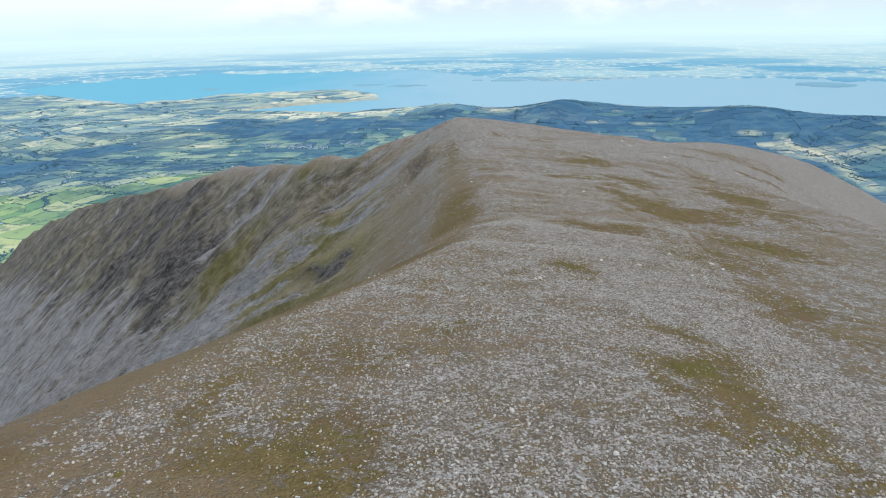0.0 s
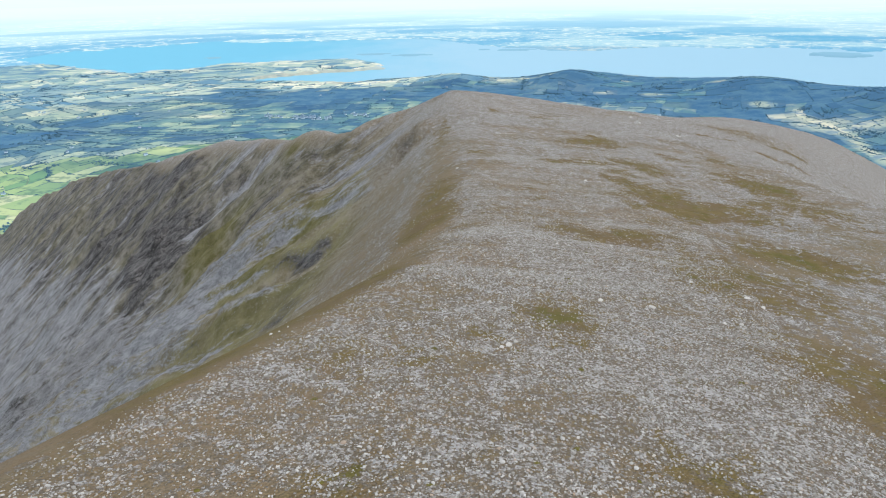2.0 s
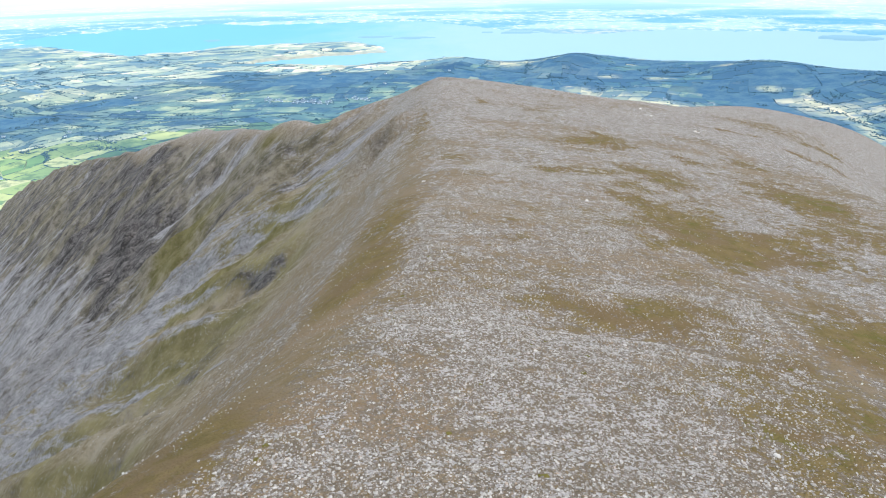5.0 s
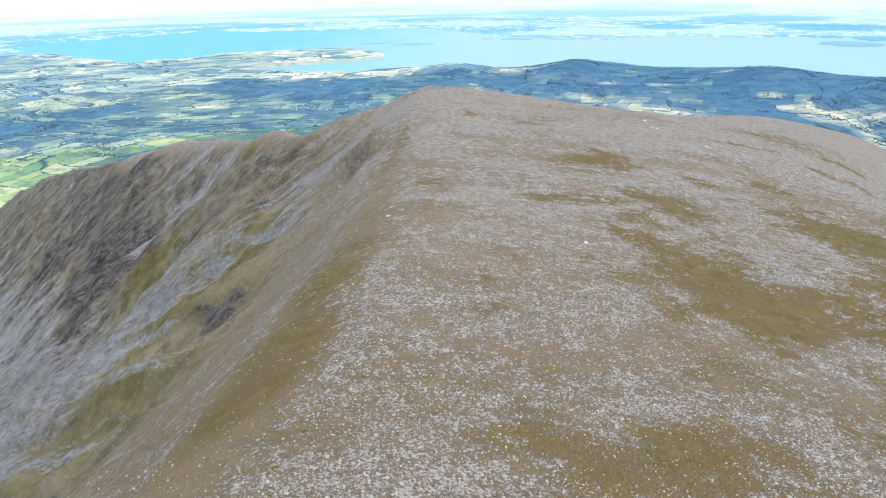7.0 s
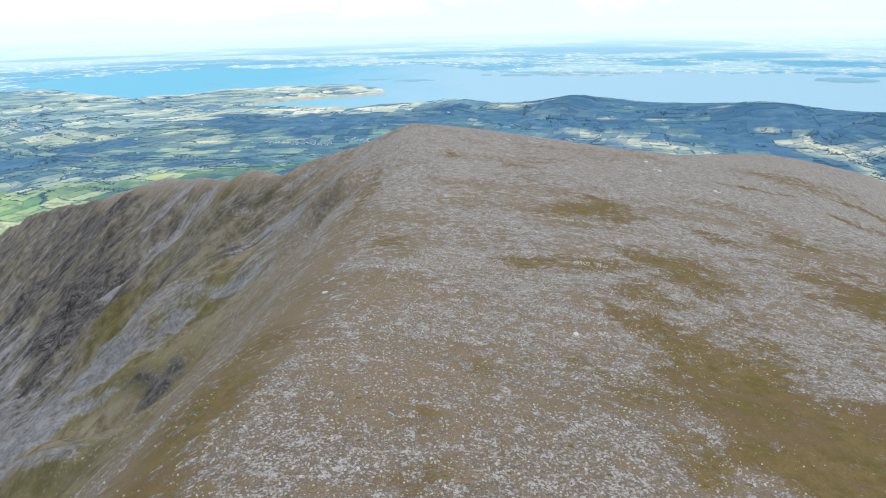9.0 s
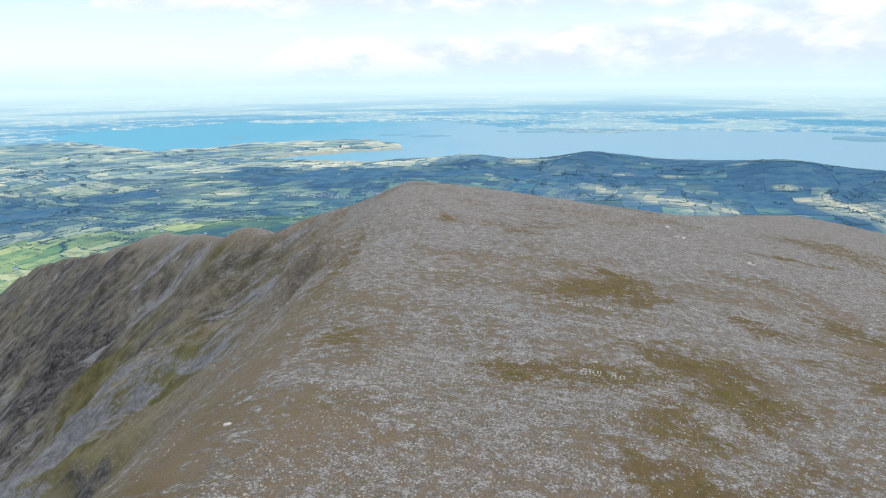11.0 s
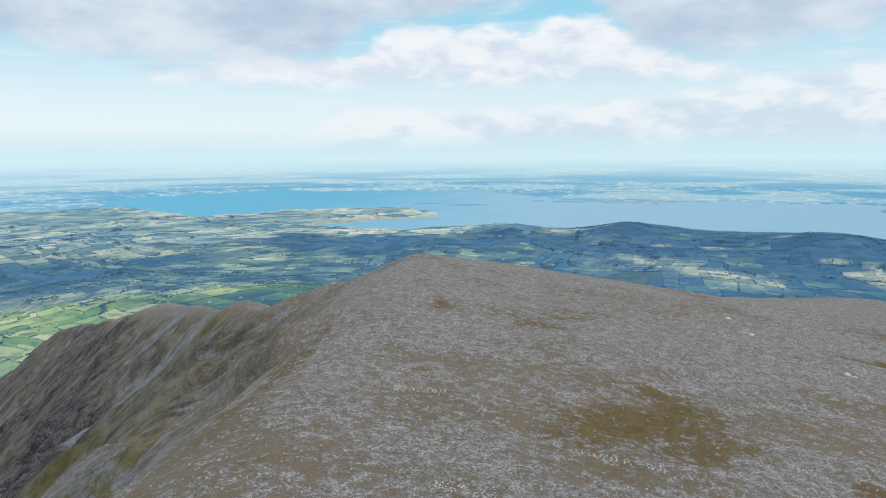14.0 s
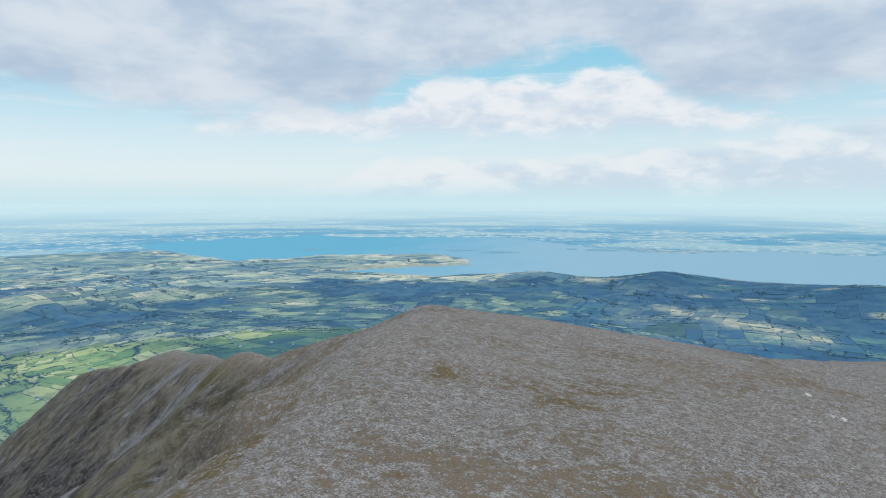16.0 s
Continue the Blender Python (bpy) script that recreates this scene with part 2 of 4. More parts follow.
    relief = n.calc("ADD", n.calc("MULTIPLY", pebble, -0.7), n.calc("ADD", n.calc("MULTIPLY", clump, 0.7), n.calc("MULTIPLY", n.calc("ADD", mottle, speck), n.calc("MULTIPLY", steep, 2.0))))
    surface(n, colour, 0.93, relief, 0.8, 0.35, 0.1)
    return made


def stone_material(name, stops):
    made, n = material(name)
    where = n.add("ShaderNodeTexCoord").outputs["Object"]
    island = n.add("ShaderNodeNewGeometry").outputs["Random Per Island"]
    own = n.add("ShaderNodeObjectInfo").outputs["Random"]
    pick = n.calc("FRACT", n.calc("ADD", island, own))
    colour = n.ramp(pick, stops)
    lichen = n.noise(where, 5.0, 4.0, 0.7)
    colour = n.mix(n.calc("MULTIPLY", n.step(lichen, 0.5, 0.75), 0.5), colour, (0.15, 0.145, 0.12))
    surface(n, colour, 0.85, n.noise(where, 14.0, 4.0, 0.7), 0.5, 0.05, 0.25)
    return made


def field_material(name, crop_and_shade_stops, pale_stops, worn):
    made, n = material(name)
    island = n.add("ShaderNodeNewGeometry").outputs["Random Per Island"]
    true = n.add("ShaderNodeUVMap", uv_map="true").outputs[0]
    hay_sun, shade_and_wood = attribute(n, "hay_sun"), attribute(n, "shade_and_wood")
    # broad light and dark put sun and cloud shade into the crop colour
    broad = n.noise(true, 0.0016, 5.0, 0.6)
    lush = n.ramp(n.calc("ADD", n.calc("MULTIPLY", island, 0.68), n.step(broad, 0.38, 0.66, -0.06, 0.42)), crop_and_shade_stops)
    pale = n.ramp(island, pale_stops)
    colour = n.mix(hay_sun, lush, pale)
    wear = n.noise(true, 0.011, 7.0, 0.72)
    colour = n.mix(n.calc("MULTIPLY", n.step(wear, 0.50, 0.60), 0.62), colour, worn)
    colour = n.mix(n.calc("MULTIPLY", n.step(n.noise(true, 0.008, 6.0, 0.7), 0.56, 0.64), 0.4), colour, pale)
    # dark blue cloud shade, and some plantation, mixed into the field colour
    colour = n.mix(n.calc("MULTIPLY", n.step(n.calc("MULTIPLY", shade_and_wood, n.step(hay_sun, 0.2, 0.6, 1.0, 0.0)), 0.30, 0.62), n.step(island, 0.0, 1.0, 0.85, 0.45)), colour, (0.068, 0.165, 0.275))
    surface(n, colour, 0.95, None, specular=0.05)
    return made


def lowland_material():
    made, n = material("hedged_lowland")
    true = n.add("ShaderNodeUVMap", uv_map="true").outputs[0]
    shade_and_wood, hay_sun = attribute(n, "shade_and_wood"), attribute(n, "hay_sun")
    broad, fine = n.noise(true, 0.0022, 6.0, 0.6), n.noise(true, 0.009, 6.0, 0.72)
    # blue haze is mixed into the ground's colour with distance
    haze_tint = attribute(n, "haze_tint")
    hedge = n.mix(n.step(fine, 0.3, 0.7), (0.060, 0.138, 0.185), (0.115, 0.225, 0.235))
    hedge = n.mix(haze_tint, hedge, n.mix(n.step(fine, 0.3, 0.7), (0.17, 0.31, 0.43), (0.30, 0.44, 0.51)))
    # the dark blue stands for ground under cloud shade and haze
    shaded_moor = n.mix(n.step(fine, 0.3, 0.7), (0.056, 0.158, 0.295), (0.122, 0.250, 0.335))
    shore = n.mix(n.step(fine, 0.3, 0.7), (0.38, 0.43, 0.37), (0.62, 0.62, 0.52))
    colour = n.mix(n.step(n.calc("ADD", shade_and_wood, n.calc("MULTIPLY", n.calc("SUBTRACT", broad, 0.5), 0.8)), 0.35, 0.65), hedge, shaded_moor)
    colour = n.mix(n.step(n.calc("ADD", hay_sun, n.calc("MULTIPLY", n.calc("SUBTRACT", fine, 0.5), 0.9)), 0.52, 0.92), colour, shore)
    # the far shore is a fine scatter of pale meadows under painted haze
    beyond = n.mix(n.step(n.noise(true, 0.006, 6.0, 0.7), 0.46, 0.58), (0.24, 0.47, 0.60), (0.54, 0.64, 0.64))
    colour = n.mix(n.step(haze_tint, 0.85, 1.0), colour, beyond)
    # islands get the same blue haze in their colour
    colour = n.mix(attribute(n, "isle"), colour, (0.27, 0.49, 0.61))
    surface(n, colour, 0.95, None, specular=0.05)
    return made


def distance_material():
    made, n = material("hazy_distance")
    polar = n.add("ShaderNodeUVMap", uv_map="polar").outputs[0]
    rise = n.add("ShaderNodeSeparateXYZ", {0: polar}).outputs[1]
    band = n.noise(n.scaled(polar, 0.05, 1.3, 1.0), 1.0, 6.0, 0.62)
    speck = n.noise(n.scaled(polar, 1.1, 11.0, 1.0), 1.0, 6.0, 0.66)
    # the bands' dark blue is distant cloud shade and haze put into the colour
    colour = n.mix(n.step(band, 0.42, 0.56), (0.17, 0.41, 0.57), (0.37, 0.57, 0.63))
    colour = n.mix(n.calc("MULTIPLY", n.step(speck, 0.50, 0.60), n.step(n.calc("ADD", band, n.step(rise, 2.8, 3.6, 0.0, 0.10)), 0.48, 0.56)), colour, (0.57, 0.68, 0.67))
    colour = n.mix(n.calc("MULTIPLY", n.step(n.calc("ADD", attribute(n, "grove_and_shade"), n.calc("MULTIPLY", n.calc("SUBTRACT", speck, 0.5), 0.8)), 0.30, 0.62), 0.8), colour, (0.13, 0.39, 0.56))
    # haze, painted into the colour and glowing, takes over towards the horizon
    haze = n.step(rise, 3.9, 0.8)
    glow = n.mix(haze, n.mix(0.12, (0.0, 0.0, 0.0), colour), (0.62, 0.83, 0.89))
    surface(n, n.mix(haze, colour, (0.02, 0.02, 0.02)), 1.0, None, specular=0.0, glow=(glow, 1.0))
    return made


def water_material():
    made, n = material("lake_water")
    true = n.add("ShaderNodeUVMap", uv_map="true").outputs[0]
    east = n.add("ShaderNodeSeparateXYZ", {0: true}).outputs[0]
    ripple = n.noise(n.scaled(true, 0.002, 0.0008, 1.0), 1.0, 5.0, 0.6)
    # pale sky and haze are painted into the water's colour, paler eastward
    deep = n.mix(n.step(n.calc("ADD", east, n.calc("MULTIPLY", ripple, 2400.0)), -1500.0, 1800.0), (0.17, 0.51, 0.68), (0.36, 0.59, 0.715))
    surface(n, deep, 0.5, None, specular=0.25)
    return made


def plain_material(name, low, high, scale=1.5, roughness=0.85):
    made, n = material(name)
    where = n.add("ShaderNodeTexCoord").outputs["Object"]
    surface(n, n.mix(n.noise(where, scale, 5.0, 0.65), low, high), roughness)
    return made


MOUNTAIN, LOWLAND = mountain_material(), lowland_material()
STONE = stone_material("quartzite", ((0.0, (0.20, 0.178, 0.152)), (0.35, (0.36, 0.333, 0.295)), (0.74, (0.51, 0.49, 0.46)), (0.94, (0.64, 0.615, 0.58)), (1.0, (0.44, 0.33, 0.24))))
WHITE_STONE = stone_material("white_quartz", ((0.0, (0.58, 0.55, 0.51)), (1.0, (0.76, 0.73, 0.68))))
# each pasture farther off has more blue haze in its colours
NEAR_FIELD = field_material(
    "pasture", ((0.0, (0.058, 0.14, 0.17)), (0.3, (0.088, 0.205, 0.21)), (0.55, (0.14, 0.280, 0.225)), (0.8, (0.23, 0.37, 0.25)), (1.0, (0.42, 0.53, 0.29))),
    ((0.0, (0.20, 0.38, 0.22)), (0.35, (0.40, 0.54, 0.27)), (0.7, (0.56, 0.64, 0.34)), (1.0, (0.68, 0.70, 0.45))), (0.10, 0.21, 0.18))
HAZED_MIDDLE_FIELD = field_material(
    "hazed_pasture_beyond", ((0.0, (0.050, 0.13, 0.245)), (0.3, (0.082, 0.19, 0.285)), (0.55, (0.14, 0.28, 0.31)), (0.8, (0.25, 0.39, 0.34)), (1.0, (0.48, 0.57, 0.42))),
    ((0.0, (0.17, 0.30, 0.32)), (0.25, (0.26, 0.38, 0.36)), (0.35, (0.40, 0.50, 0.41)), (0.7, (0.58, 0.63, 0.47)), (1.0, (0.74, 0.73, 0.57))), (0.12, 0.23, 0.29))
HAZED_FAR_FIELD = field_material(
    "hazed_farthest_pasture", ((0.0, (0.13, 0.27, 0.39)), (0.3, (0.20, 0.35, 0.42)), (0.55, (0.30, 0.45, 0.43)), (0.8, (0.48, 0.59, 0.49)), (1.0, (0.74, 0.76, 0.60))),
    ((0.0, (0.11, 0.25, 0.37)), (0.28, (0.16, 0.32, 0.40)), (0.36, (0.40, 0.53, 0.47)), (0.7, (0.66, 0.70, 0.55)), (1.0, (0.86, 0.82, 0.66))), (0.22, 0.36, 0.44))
# darker, bluer pasture for the hills, cloud shade and haze in its colour
SHADED_HILL_FIELD = field_material(
    "shaded_hill_pasture", ((0.0, (0.064, 0.172, 0.305)), (0.4, (0.084, 0.212, 0.335)), (0.7, (0.115, 0.272, 0.330)), (0.9, (0.175, 0.350, 0.325)), (1.0, (0.30, 0.46, 0.41))),
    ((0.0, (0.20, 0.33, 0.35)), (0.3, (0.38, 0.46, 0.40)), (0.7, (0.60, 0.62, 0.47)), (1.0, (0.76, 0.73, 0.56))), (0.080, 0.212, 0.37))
DISTANCE, WATER = distance_material(), water_material()
# the blue haze of distance is put into the hedge colour
HAZED_HEDGE = plain_material("hazed_hedge_leaves", (0.056, 0.142, 0.220), (0.105, 0.222, 0.290), 0.05)
MOSS = plain_material("moss", (0.100, 0.088, 0.020), (0.205, 0.175, 0.048), 6.0, 0.95)
# house walls and roofs tinted blue as seen through haze
HAZED_WALL = plain_material("hazed_white_render", (0.60, 0.74, 0.86), (0.68, 0.82, 0.92), 0.5)
HAZED_SLATE = plain_material("hazed_roof_slate", (0.15, 0.24, 0.34), (0.22, 0.32, 0.42), 0.6)


# ---- the lie of the land ----
def lattice(ix, iy, seed):
    """A repeatable random number from 0 to 1 for each point of a square lattice."""
    h = (ix.astype(np.int64) * 374761393 + iy.astype(np.int64) * 668265263 + seed * 1442695041) & 0x7FFFFFFF
    h = ((h ^ (h >> 13)) * 1274126177) & 0x7FFFFFFF
    return ((h ^ (h >> 16)) & 0xFFFF) / 65535.0


def wave(x, y, seed=0):
    """Smooth noise from -1 to 1, one bump to the metre."""
    x, y = np.asarray(x, float), np.asarray(y, float)
    ix, iy = np.floor(x), np.floor(y)
    fx, fy = x - ix, y - iy
    fx, fy = fx * fx * (3 - 2 * fx), fy * fy * (3 - 2 * fy)
    a, b = lattice(ix, iy, seed), lattice(ix + 1, iy, seed)
    c, d = lattice(ix, iy + 1, seed), lattice(ix + 1, iy + 1, seed)
    return 2 * (a * (1 - fx) * (1 - fy) + b * fx * (1 - fy) + c * (1 - fx) * fy + d * fx * fy) - 1


def rough(x, y, size, octaves=4, seed=0):
    """Noise of several sizes, the largest bump size metres wide."""
    total, weight = 0.0, 0.0
    for n in range(octaves):
        k = 2.0**n / size
        total = total + wave(x * k + 17.3 * n, y * k - 9.1 * n, seed + n) * 0.55**n
        weight += 0.55**n
    return total / weight * 1.6


def lower(a, b, k):
    """The lower of two surfaces, with the edge between them rounded over k metres."""
    h = np.clip(0.5 + 0.5 * (b - a) / k, 0, 1)
    return b + (a - b) * h - k * h * (1 - h)


def higher(a, b, k):
    return -lower(-a, -b, k)


def curve(t, xs, ys):
    """A rounded line through a few heights."""
    return (np.interp(t - 6, xs, ys) + 2 * np.interp(t, xs, ys) + np.interp(t + 6, xs, ys)) / 4


CREST_Y = (-150, 0, 23, 48, 80, 120, 150, 190, 232, 250, 270, 300, 350, 450)
CREST_Z = (2, -12.2, -15.9, -19.9, -25.0, -30.4, -33.9, -35.3, -35.3, -36.2, -38.5, -44.5, -60, -100)
SPUR_S = (-60, 0, 48, 72, 90, 114, 142, 185, 202, 303, 455, 565, 640, 720, 867, 1000, 1250)
SPUR_Z = (60, -25, -57, -63, -63.3, -71, -76.4, -83, -87.5, -116, -155, -184, -207, -230, -279, -338, -480)


def spur_frame(x, y):
    """Metres along the spur's crest from the summit, and metres across it."""
    return -0.70 * x + 0.714 * (y - 255), 0.714 * x + 0.70 * (y - 255)


def ledge(x, y, cx, cy, half, lean):
    """A low brow across the plateau: the ground drops behind it and comes up again slowly."""
    past = (y - cy - lean * (x - cx) + 1.2 * wave(x / 6, y / 40, 91)) / math.hypot(1, lean)
    step = 0.5 * (1 + np.tanh(past / 0.8)) * np.exp(-np.maximum(past, 0) / 9)
    return 0.85 * step * np.exp(-(((x - cx) / half) ** 4))


def plateau(x, y):
    side = np.logaddexp(0, (x - 10) / 5) * 5
    fall = np.interp(y, (0, 70, 120, 300), (0.18, 0.16, 0.115, 0.125))
    far = np.maximum(0, np.hypot((x - 40) * np.where(x < 40, 0.5, 1.0), (y - 180) * np.where(x < 40, 0.6, 1.0)) - 420)
    # past the summit the ground falls less steeply on the right-hand shoulder
    ahead = np.minimum(y, 255)
    shoulder = np.clip((x - 20) / 180, 0, 1)
    gentle = 1 - 0.65 * shoulder * shoulder * (3 - 2 * shoulder)
    crest = curve(ahead, CREST_Y, CREST_Z)
    crest = crest + (curve(y, CREST_Y, CREST_Z) - crest) * gentle
    # the right-hand flank steepens, and a low swell lies beyond it
    over = np.maximum(0, x - 115 - 0.8 * (y - 250))
    swell = 2.5 * np.exp(-(((x - 150) / 34) ** 2) - ((y - 348) / 35) ** 2) - 2.6 * np.exp(-(((x - 86) / 17) ** 2) - ((y - 303) / 16) ** 2)
    swell = swell - ledge(x, y, 24, 79, 9, 0.0) - ledge(x, y, 45, 81, 9, -1.15) - 0.7 * ledge(x, y, 46, 104, 12, -0.3) - 0.7 * ledge(x, y, 96, 175, 22, -0.6)
    swell = swell - ledge(x, y, 88, 215, 14, -0.3) - ledge(x, y, 102, 200, 18, -0.5) - ledge(x, y, 118, 222, 18, -0.4) - ledge(x, y, 128, 250, 20, -0.5)
    return crest - fall * side - 0.0002 * side**2 - 0.0016 * far**2 - 0.35 * over**2 / (over + 30) * np.clip((x - 90) / 40, 0, 1) + swell


def brink(x, y):
    """Metres past the line where the plateau begins to bend down into the corrie."""
    return 12 - 0.5 * np.logaddexp(0, (76 - y) / 6) * 6 - x


def headwall(x, y):
    past = np.maximum(brink(x, y), 0)
    return plateau(x, y) - np.where(past < 15.5, 0.026 * past**2, 6.25 + 0.806 * (past - 15.5) - 0.05 * np.maximum(past - 40, 0))


def slopes(x, y):
    """The corrie's headwall, the far spur's near face, and its back."""
    s, q = spur_frame(x, y)
    crest = curve(s, SPUR_S, SPUR_Z)
    near = curve(np.maximum(s, 39), SPUR_S, SPUR_Z)
    # a broad rib of ground bulges out of the bowl under the summit
    rib = 10 * np.exp(-(((x + 70) / 30) ** 2) - ((y - 266) / 28) ** 2)
    return headwall(x, y) + rib, near + 0.9 * q + rib, crest - 0.55 * q


def drop_below(x, y):
    """How far the corrie's faces lie under the plateau drawn on."""
    wall, face, back = slopes(x, y)
    return np.where(brink(x, y) > 0, plateau(x, y) - np.maximum(wall, face), 0)


# crags (above zero) and grassier ground (below) on the faces: x, y, size, strength
CRAGS = (
    (-164, 349, 17, 0.17), (-152, 306, 17, 0.17), (-28, 168, 6, 0.11), (-158, 330, 15, 0.12), (-163, 391, 15, 0.14), (-8, 204, 8, 0.25),
    (-105, 302, 22, -0.20), (-109, 285, 18, -0.18), (-19, 157, 9, -0.25), (-12, 120, 12, -0.15), (-45, 215, 12, -0.2), (-66, 321, 14, -0.25), (-60, 200, 14, -0.2), (-215, 405, 30, 0.12),
)


def crags(x, y):
    return sum(much * np.exp(-((np.hypot(x - cx, y - cy) / size) ** 2)) for cx, cy, size, much in CRAGS)


def fall_line(x, y, wall, face):
    """A number that stays the same down the slope, and so tells one gully from the next."""
    spurward = np.clip((face - wall) / 40 + 0.5, 0, 1)
    return y + x * (0.63 - 0.83 * spurward)


def land(x, y, fine=True):
    """The mountain's height at x, y."""
    x, y = np.asarray(x, float), np.asarray(y, float)
    wall, face, back = slopes(x, y)
    top = plateau(x, y)
    s, q = spur_frame(x, y)
    if fine:
        # ribs and gullies run down the fall line of each face
        along = fall_line(x, y, wall, face)
        deep = np.clip((drop_below(x, y) - 5) / 30, 0, 1)
        ribs = rough(along, x * 0.22, 34, 4, 3) * 6.5 + rough(along, x * 0.3, 12, 4, 8) * 2.8 + rough(x, y, 9, 4, 9) * 1.2
        wall = wall + ribs * deep
        face = face + ribs * deep
        back = back + rough(x, y, 45, 4, 12) * 4 * np.clip(s / 60, 0, 1)
        bumps = rough(x, y, 38, 3, 21) * 0.55 + rough(x, y, 6, 3, 25) * 0.10
        bumps = bumps + np.clip((y - 40) / 40, 0, 1) * 0.35 * (rough(x * 0.5 + 0.22 * y, y, 11, 2, 31))
        top, wall = top + bumps, wall + bumps
        crag = rough(x, y, 11, 5, 15) * 5.0 * np.clip(crags(x, y) * 6, 0, 1)
        wall, face = wall + crag, face + crag
    corrie = lower(higher(wall, face, 6), back, 6)
    return np.minimum(top, np.where(brink(x, y) > 0, corrie, lower(top, back, 6)))


# ---- building helpers ----
def mesh_of(name, verts, faces, mat, smooth=False):
    """A mesh from arrays of places and of triangles or quads."""
    verts, faces = np.asarray(verts, np.float32), np.asarray(faces, np.int32)
    mesh = bpy.data.meshes.new(name)
    mesh.vertices.add(len(verts))
    mesh.vertices.foreach_set("co", verts.ravel())
    mesh.loops.add(faces.size)
    mesh.loops.foreach_set("vertex_index", faces.ravel())
    mesh.polygons.add(len(faces))
    mesh.polygons.foreach_set("loop_start", np.arange(0, faces.size, faces.shape[1], dtype=np.int32))
    mesh.update(calc_edges=True)
    mesh.polygons.foreach_set("use_smooth", np.full(len(faces), smooth))
    mesh.materials.append(mat)
    return mesh


def point_value(mesh, name, values):
    mesh.attributes.new(name, "FLOAT", "POINT").data.foreach_set("value", np.asarray(values, np.float32).ravel())


def flat_map(mesh, name, us, vs):
    """A UV map from two values at each point."""
    at = np.empty(len(mesh.loops), np.int32)
    mesh.loops.foreach_get("vertex_index", at)
    mesh.uv_layers.new(name=name).data.foreach_set("uv", np.stack([us, vs], -1).astype(np.float32)[at].ravel())


def grid_faces(rows, columns):
    a = (np.arange(rows - 1)[:, None] * columns + np.arange(columns - 1)[None]).ravel()
    return np.stack([a, a + 1, a + columns + 1, a + columns], -1)


def spaced(*spans):
    """Grid lines: spans of (from, to, spacing), one after another."""
    lines = [np.linspace(a, b, max(2, round(abs(b - a) / d) + 1))[:-1] for a, b, d in spans]
    return np.concatenate(lines + [[spans[-1][1]]])


def part(name, bm, mat, parent, label=""):
    mesh = bpy.data.meshes.new(name)
    bm.to_mesh(mesh)
    bm.free()
    mesh.materials.append(mat)
    ob = new(name, mesh)
    ob.parent = parent
    return tagged(ob, label)


# ---- the mountain ----
# patches of grass on the plateau: x, y, half width, half length, strength
PATCHES = (
    (14.7, 26.4, 2.4, 5.5, 1.3), (0.8, 34.1, 1.6, 1.5, 0.8), (-5.5, 29.5, 2.0, 1.8, 0.75), (-11.9, 24.5, 1.0, 1.6, 0.8), (-5.3, 19.5, 2.2, 2.0, 0.75), (16.2, 35.9, 0.9, 1.2, 0.7),
    (12.8, 52.9, 2.1, 2.6, 0.95), (7.6, 49.2, 0.9, 2.0, 0.7), (-0.8, 46.3, 2.8, 2.6, 0.6), (28.5, 47.5, 3.6, 4.8, 0.8), (31.5, 70.5, 4.6, 4.6, 0.85), (24.5, 84.5, 6.2, 3.2, 0.95), (45.8, 86.0, 5.2, 6.0, 1.05),
    (43.6, 112.5, 7.6, 6.2, 1.1), (39.3, 121.0, 3.2, 6.0, 0.95), (37.3, 128.0, 3.6, 3.2, 0.9), (46.0, 126.0, 5.0, 6.0, 0.6), (38.4, 137.4, 3.1, 3.6, 0.9), (46.5, 147.0, 4.0, 6.5, 0.95),
    (36.4, 145.5, 5.0, 2.6, 0.85), (27.8, 146.0, 4.4, 2.0, 0.8), (70.5, 143.0, 6.0, 12.0, 1.05), (65.0, 121.0, 6.5, 8.0, 0.9), (43.0, 179.0, 5.6, 7.0, 0.95), (50.4, 184.9, 1.3, 1.6, 0.7),
    (59.6, 168.6, 2.4, 3.2, 0.8), (74.5, 174.8, 2.3, 4.4, 0.75), (10.5, 151.5, 2.1, 2.8, 0.9), (33.1, 95.9, 2.3, 1.8, 0.85), (32.4, 104.2, 1.2, 1.2, 0.8), (45.6, 99.9, 1.4, 2.1, 0.7),
    (16.2, 107.9, 0.9, 1.1, 0.7), (16.9, 102.1, 0.9, 1.1, 0.7), (21.6, 115.9, 1.0, 1.2, 0.6), (36.5, 217.3, 4.4, 3.4, 0.65), (32.2, 211.5, 4.5, 2.4, 0.7), (18.9, 185.4, 1.8, 0.9, 0.65),
    # last five: turf along the ledges' feet, deepening their weak shade by colour
    (18.2, 213.5, 1.7, 2.4, 0.65), (72.5, 258.5, 2.6, 7.5, 0.65), (111.5, 239.0, 12.0, 9.0, 0.6), (97.0, 178.0, 8.0, 1.5, 0.85), (89.0, 218.0, 6.0, 1.4, 0.85), (103.0, 203.0, 8.0, 1.4, 0.85), (119.0, 226.0, 7.0, 1.6, 0.85), (128.0, 254.0, 7.0, 1.6, 0.8),
)


